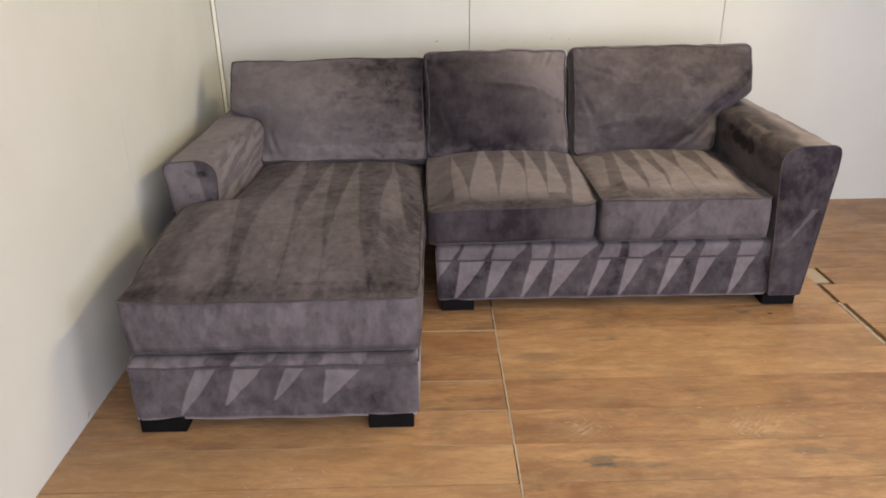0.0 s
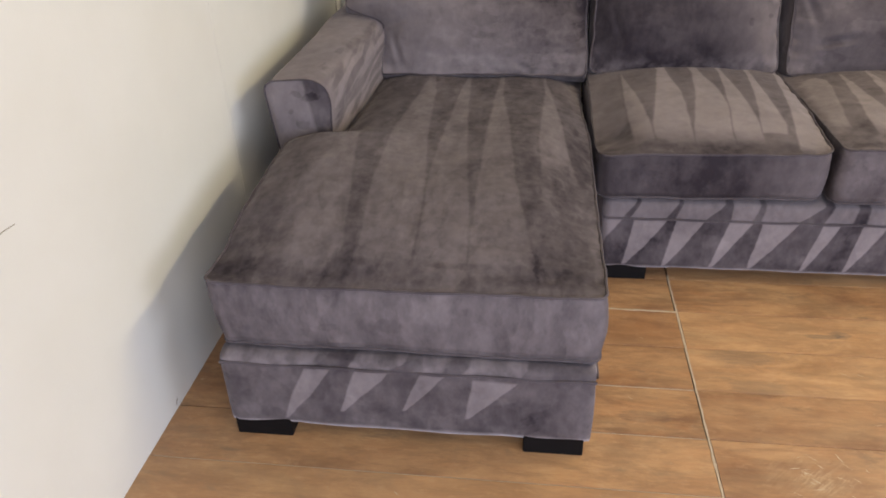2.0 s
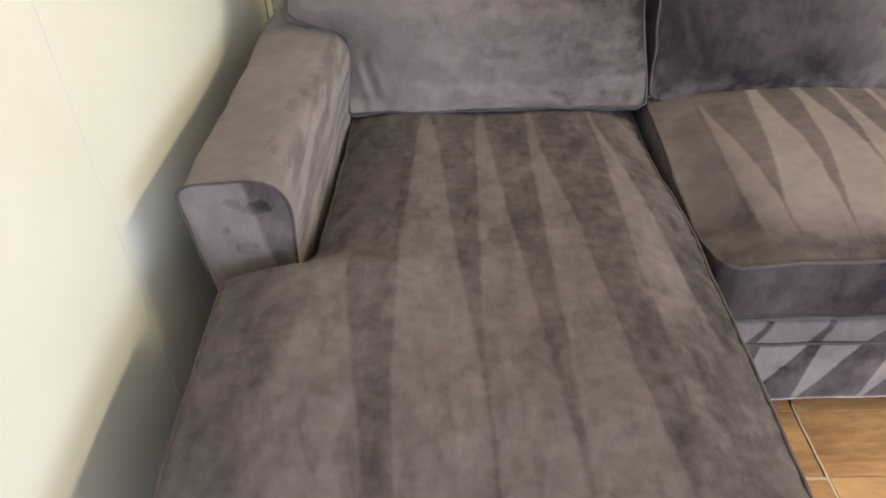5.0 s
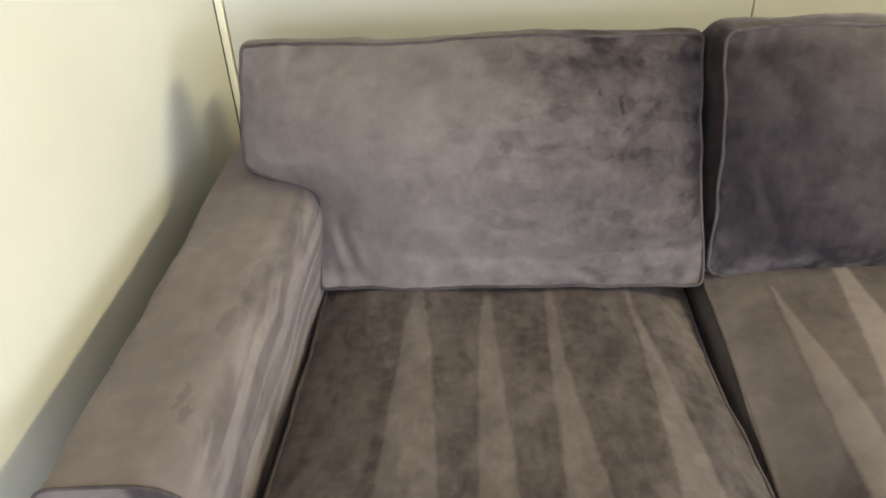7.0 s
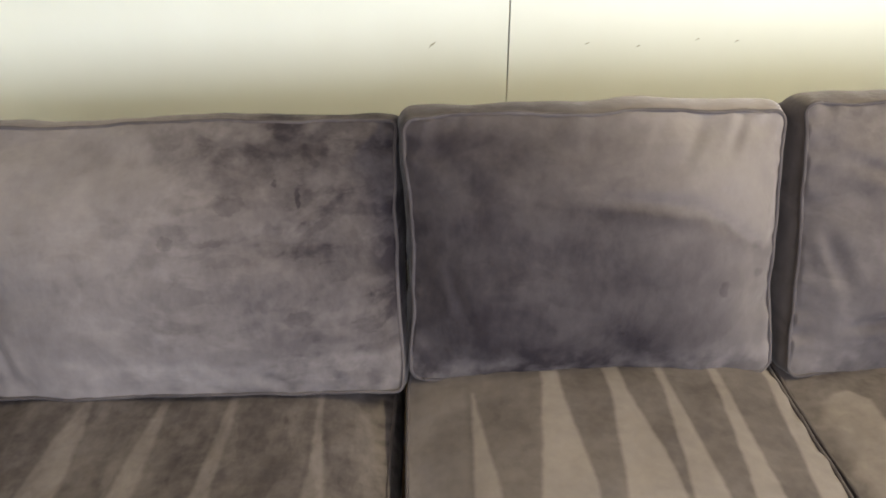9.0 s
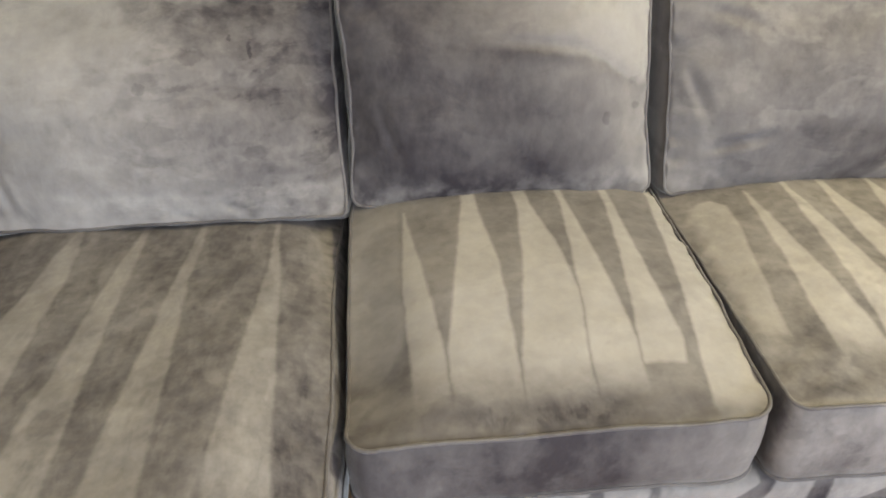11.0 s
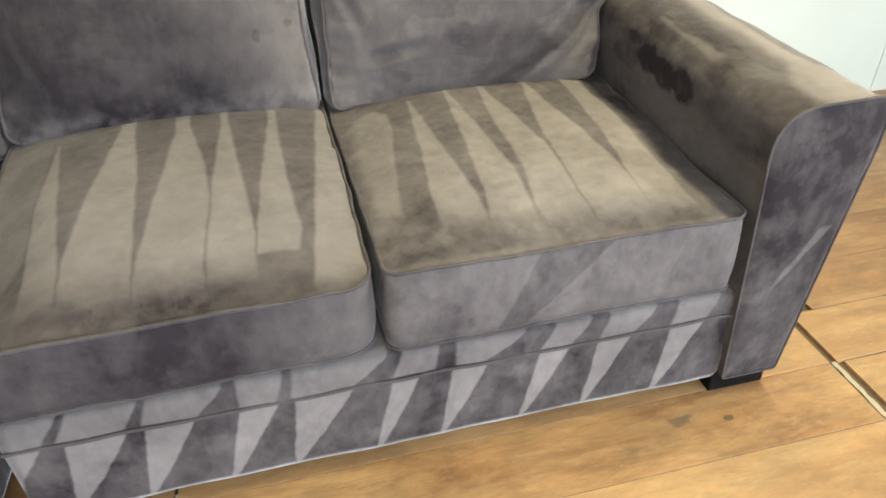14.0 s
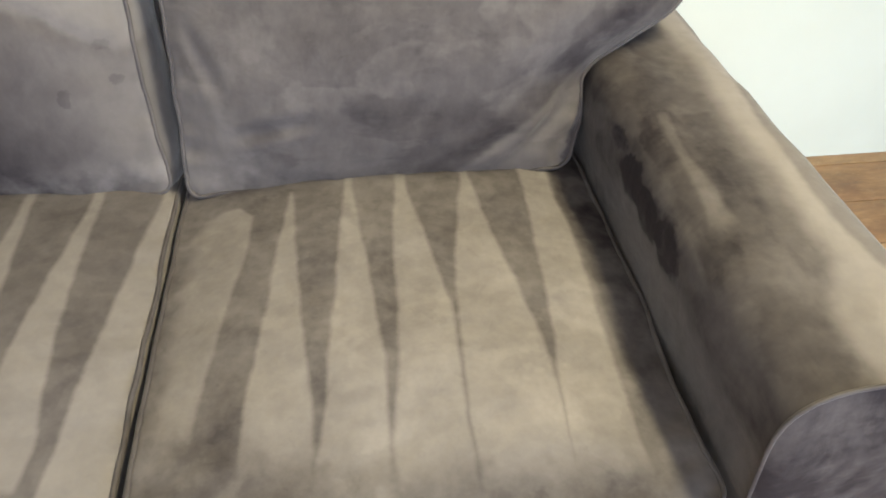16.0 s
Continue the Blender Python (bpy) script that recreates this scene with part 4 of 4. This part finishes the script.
SEATS, BACKS = "seat cushions of the sofa", "back cushions of the sofa"
cushion("seat_cushion", lambda u, v, w: (u - 0.045 * min(w, 0.0), v, 0.414 + 0.015 * smooth((v + 0.69) / 0.4) + (0.026 * smooth((v + 0.69) / 0.5) * smooth((-0.40 - u) / 0.35) if w > -0.05 else 0.0) - 0.034 * smooth((v + 0.1) / 0.62) - (0.028 * smooth((u + 0.13) / 0.15) * smooth((v + 0.69) / 0.25) * (1 - 0.8 * smooth((v + 0.1) / 0.4)) if w > -0.05 else 0.0) + w),
        lambda v: -0.808 - 0.008 * smooth((v + 0.60) / 0.25) + 0.114 * smooth((v + 0.070) / 0.032) + 0.034 * smooth((v + 0.045) / 0.07), lambda v: 0.020 + 0.004 * smooth((v + 0.69) / 0.3) + 0.007 * math.exp(-((v - 0.08) / 0.12) ** 2) - 0.005 * smooth(v / 0.4), -0.694, 0.86, 0.157, 0.046, M_CHAISE,
        "long grey velvet chaise cushion with brushed stripes", corner=0.022, taper=0.005, bulge=0.022, nu=60, nv=220, seed=2.0, power=4.4, rise=4.4, group=SEATS)
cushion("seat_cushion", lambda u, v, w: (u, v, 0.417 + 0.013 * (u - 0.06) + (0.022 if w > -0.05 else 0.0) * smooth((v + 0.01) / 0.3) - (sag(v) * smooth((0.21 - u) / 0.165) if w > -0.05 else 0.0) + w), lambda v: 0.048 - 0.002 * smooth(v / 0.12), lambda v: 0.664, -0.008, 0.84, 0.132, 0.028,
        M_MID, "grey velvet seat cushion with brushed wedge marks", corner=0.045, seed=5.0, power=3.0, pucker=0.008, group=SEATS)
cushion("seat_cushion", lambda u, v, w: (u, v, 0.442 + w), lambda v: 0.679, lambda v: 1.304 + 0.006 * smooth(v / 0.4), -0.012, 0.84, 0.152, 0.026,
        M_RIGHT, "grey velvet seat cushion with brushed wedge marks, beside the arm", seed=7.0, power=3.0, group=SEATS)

def leaning(y0, z0, y1, z1):
    """Lays a cushion against the back, its face going from (y0, z0) below to (y1, z1) above."""
    rise = math.hypot(y1 - y0, z1 - z0)
    a, b = (y1 - y0) / rise, (z1 - z0) / rise
    return lambda u, v, w: (u, y0 + v * a - w * b, z0 + v * b + w * a)


cushion("back_cushion", leaning(0.566, 0.442, 0.79, 0.836), lambda v: -0.668 - 0.142 * smooth((v - 0.165) / 0.075), lambda v: 0.033, 0.0, 0.453, 0.105,
        0.082, M_BACK_LEFT, "grey velvet back cushion notched over the arm", corner=0.013, taper=-0.006, nu=80, nv=96, seed=11.0, wave=0.008, pucker=0.009, bulge=0.020,
        folds=[(-0.63, 0.13, -0.60, 0.03, 0.004, 0.010), (-0.30, 0.03, -0.26, 0.0, 0.004, 0.008), (-0.20, 0.04, -0.15, 0.0, 0.004, 0.008), (-0.08, 0.04, -0.06, 0.0, 0.003, 0.008)], power=4.0, rise=2.0, group=BACKS)
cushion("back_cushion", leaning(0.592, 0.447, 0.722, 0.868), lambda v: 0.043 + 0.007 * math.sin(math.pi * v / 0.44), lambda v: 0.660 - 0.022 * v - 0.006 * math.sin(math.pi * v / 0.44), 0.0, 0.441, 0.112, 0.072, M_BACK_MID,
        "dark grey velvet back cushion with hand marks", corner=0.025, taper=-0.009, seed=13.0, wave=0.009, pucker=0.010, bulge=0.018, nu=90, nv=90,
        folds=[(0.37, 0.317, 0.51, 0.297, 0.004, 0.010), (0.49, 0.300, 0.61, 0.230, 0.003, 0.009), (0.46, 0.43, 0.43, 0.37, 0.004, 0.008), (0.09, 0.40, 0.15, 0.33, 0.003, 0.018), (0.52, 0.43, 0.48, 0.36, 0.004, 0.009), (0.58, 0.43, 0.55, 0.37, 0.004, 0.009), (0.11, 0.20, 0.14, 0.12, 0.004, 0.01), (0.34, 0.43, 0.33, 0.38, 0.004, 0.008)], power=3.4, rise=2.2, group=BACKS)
cushion("back_cushion", leaning(0.583, 0.452, 0.732, 0.872), lambda v: 0.685 + 0.005 * math.sin(math.pi * v / 0.45), lambda v: 1.282 + 0.018 * smooth(v / 0.09) + 0.155 * smooth((v - 0.14) / 0.13), 0.0, 0.451, 0.112,
        0.07, M_BACK_RIGHT, "dark grey velvet back cushion notched over the arm", corner=0.022, taper=-0.009, nu=90, nv=100, seed=17.0, wave=0.008, pucker=0.010, bulge=0.018,
        folds=[(0.763, 0.090, 0.885, 0.114, 0.006, 0.011), (0.75, 0.36, 0.86, 0.32, 0.004, 0.011), (0.72, 0.25, 0.76, 0.15, 0.004, 0.010), (1.10, 0.03, 1.2, 0.08, 0.004, 0.012), (1.28, 0.12, 1.20, 0.03, 0.006, 0.014)], power=3.4, rise=2.2, group=BACKS)

# ---- marks on the walls ----


def scuff(wall, points, width, axis):
    """A thin ribbon on a wall, 1 mm proud."""
    verts, faces = [], []
    for i, (a, z) in enumerate(points):
        w = width * (0.35 + 0.65 * math.sin(math.pi * (i + 0.5) / len(points)))
        for d in (-w, w):
            verts.append((a, BACK - 0.001, z + d) if axis == "x" else (LEFT + 0.001, a, z + d))
    for i in range(len(points) - 1):
        q = (2 * i, 2 * i + 1, 2 * i + 3, 2 * i + 2)
        faces.append(q)
    mesh_object("scuff_mark", verts, faces, M_SCUFF, wall, "dark scuff on the paint")


scuff(wall_back, [(0.088, 0.848), (0.092, 0.855), (0.097, 0.857), (0.102, 0.861)], 0.002, "x")
for sx, sz in ((0.53, 0.845), (0.655, 0.858), (0.74, 0.853), (0.42, 0.852)):
    scuff(wall_back, [(sx, sz), (sx + 0.004, sz + 0.003), (sx + 0.009, sz + 0.004)], 0.0012, "x")
scuff(wall_left, [(-1.02, 0.679), (-0.99, 0.6835), (-0.96, 0.685), (-0.93, 0.682)], 0.0012, "y")
scuff(wall_left, [(-0.655, 0.012), (-0.65, 0.02), (-0.643, 0.026)], 0.004, "y")

# ---- floor ----
floor = tagged(part("floor", box(LEFT - 0.14, RIGHT + 0.14, FRONT - 0.14, BACK + 0.14, -0.1, -0.009), M_GAP), "worn orange-brown laminate board floor", "floor", kind="structure")
PITCH, FIRST = 0.1625, 0.0100


def plank_mesh(length, gap):
    bm = box(0, length, 0, PITCH - gap, -0.009, 0.0, 0.0005, 1)
    data = bpy.data.meshes.new("plank")
    bmesh.ops.recalc_face_normals(bm, faces=bm.faces)
    bm.to_mesh(data)
    bm.free()
    data.materials.append(M_BOARD)
    return data


# four strips of boards; those beside the split joint are broken back
for x0, x1, gap in ((LEFT - 0.008, 0.2825, 0.0026), (0.2895, 1.6290, 0.0014), (1.6470, 2.93, 0.0028), (2.932, RIGHT, 0.0022)):
    shared = {0.0: plank_mesh(x1 - x0, gap)}
    for row in range(-27, 8):
        y = FIRST + row * PITCH
        if y > BACK:
            continue
        back = 0.0
        if 1.63 < x0 < 1.65:
            back = 0.060 if row == 1 else 0.016 if row in (-1, -2) else 0.0
        if back not in shared:
            shared[back] = plank_mesh(x1 - x0 - back, gap)
        plank = new("plank", shared[back])
        plank.location = (x0 + back + 0.0012 * math.sin(row * 2.3), y, (0.0 if 0.28 < x0 < 0.3 else 0.0005) * math.sin(row * 1.7 + x0))
        plank.parent = floor


def sliver(points, width, rise, seed):
    """A ragged strip of raw, broken board in a joint."""
    rng = random.Random(seed)
    (xa, ya), (xb, yb) = points
    count = max(6, int(math.hypot(xb - xa, yb - ya) / 0.012))
    way = Vector((xb - xa, yb - ya, 0)).normalized()
    side = Vector((-way.y, way.x, 0))
    verts, faces = [], []
    for i in range(count + 1):
        c = Vector((xa, ya, 0)).lerp(Vector((xb, yb, 0)), i / count)
        a, b = width * rng.uniform(0.25, 0.58), width * rng.uniform(0.25, 0.58)
        z = rise * rng.uniform(0.4, 1.0)
        verts += [c - side * a + Vector((0, 0, -0.009)), c - side * a + Vector((0, 0, z)), c + side * b + Vector((0, 0, z * 0.6)), c + side * b + Vector((0, 0, -0.009))]
    for i in range(count):
        for k in range(3):
            faces.append((4 * i + k, 4 * i + k + 1, 4 * i + k + 5, 4 * i + k + 4))
    mesh_object("broken_edge", verts, faces, M_RAW, floor, "pale chipped board edge")


sliver(((0.2868, 0.03), (0.2868, -2.4)), 0.0058, 0.0010, 1)
sliver(((0.012, FIRST - PITCH - 0.0006), (0.284, FIRST - PITCH - 0.004)), 0.008, 0.0018, 2)
for row in (-3, -4, -5, -7):
    y = FIRST + row * PITCH
    sliver(((0.012 if row > -5 else LEFT + 0.01, y - 0.0012), (0.282, y - 0.0014)), 0.0010, 0.0006, 20 - row)
sliver(((1.637, 0.01), (1.637, -0.30)), 0.013, 0.0006, 3)
sliver(((1.632, -0.30), (1.632, -0.75)), 0.005, 0.0006, 4)
part("broken_edge", box(1.632, 1.696, 0.195, 0.333, -0.0089, -0.003, 0.001, 1), M_RAW, floor, "pale bare patch where a board end is gone")


def scratches(name, centre, reach, count, seed):
    """A cluster of short pale scratches, a hair above the boards."""
    rng = random.Random(seed)
    verts, faces = [], []
    for _ in range(count):
        c = Vector((centre[0] + rng.gauss(0, reach[0]), centre[1] + rng.gauss(0, reach[1]), 0.0012))
        turn = rng.gauss(-0.75, 0.12) if rng.random() < 0.85 else rng.uniform(0.1, 0.5)
        way = Vector((math.cos(turn), math.sin(turn), 0)) * rng.uniform(0.003, 0.018)
        side = Vector((-way.y, way.x, 0)).normalized() * rng.uniform(0.0004, 0.0014)
        k = len(verts)
        verts += [c - way, c + side, c + way, c - side]
        faces.append((k, k + 1, k + 2, k + 3))
    tagged(mesh_object(name, verts, faces, M_SCRATCH, floor, "pale scratches in the laminate"), kind="stuff")


scratches("scratch", (0.50, -0.735), (0.05, 0.04), 24, 5)
scratches("scratch", (1.0, -0.74), (0.09, 0.05), 30, 6)
scratches("scratch", (-0.35, -0.95), (0.16, 0.05), 22, 7)
scratches("scratch", (0.9, -0.5), (0.5, 0.3), 14, 8)
for kx, ky in ((1.334, -0.069),):
    bm = bmesh.new()
    bmesh.ops.create_circle(bm, cap_ends=True, segments=14, radius=0.5, matrix=Matrix.LocRotScale((kx, ky, 0.0011), None, (0.022, 0.013, 1)))
    for v in bm.verts:
        v.co.x += 0.003 * noise.noise(v.co * 90)
    part("knot", bm, M_GAP, floor, "dark printed knot")
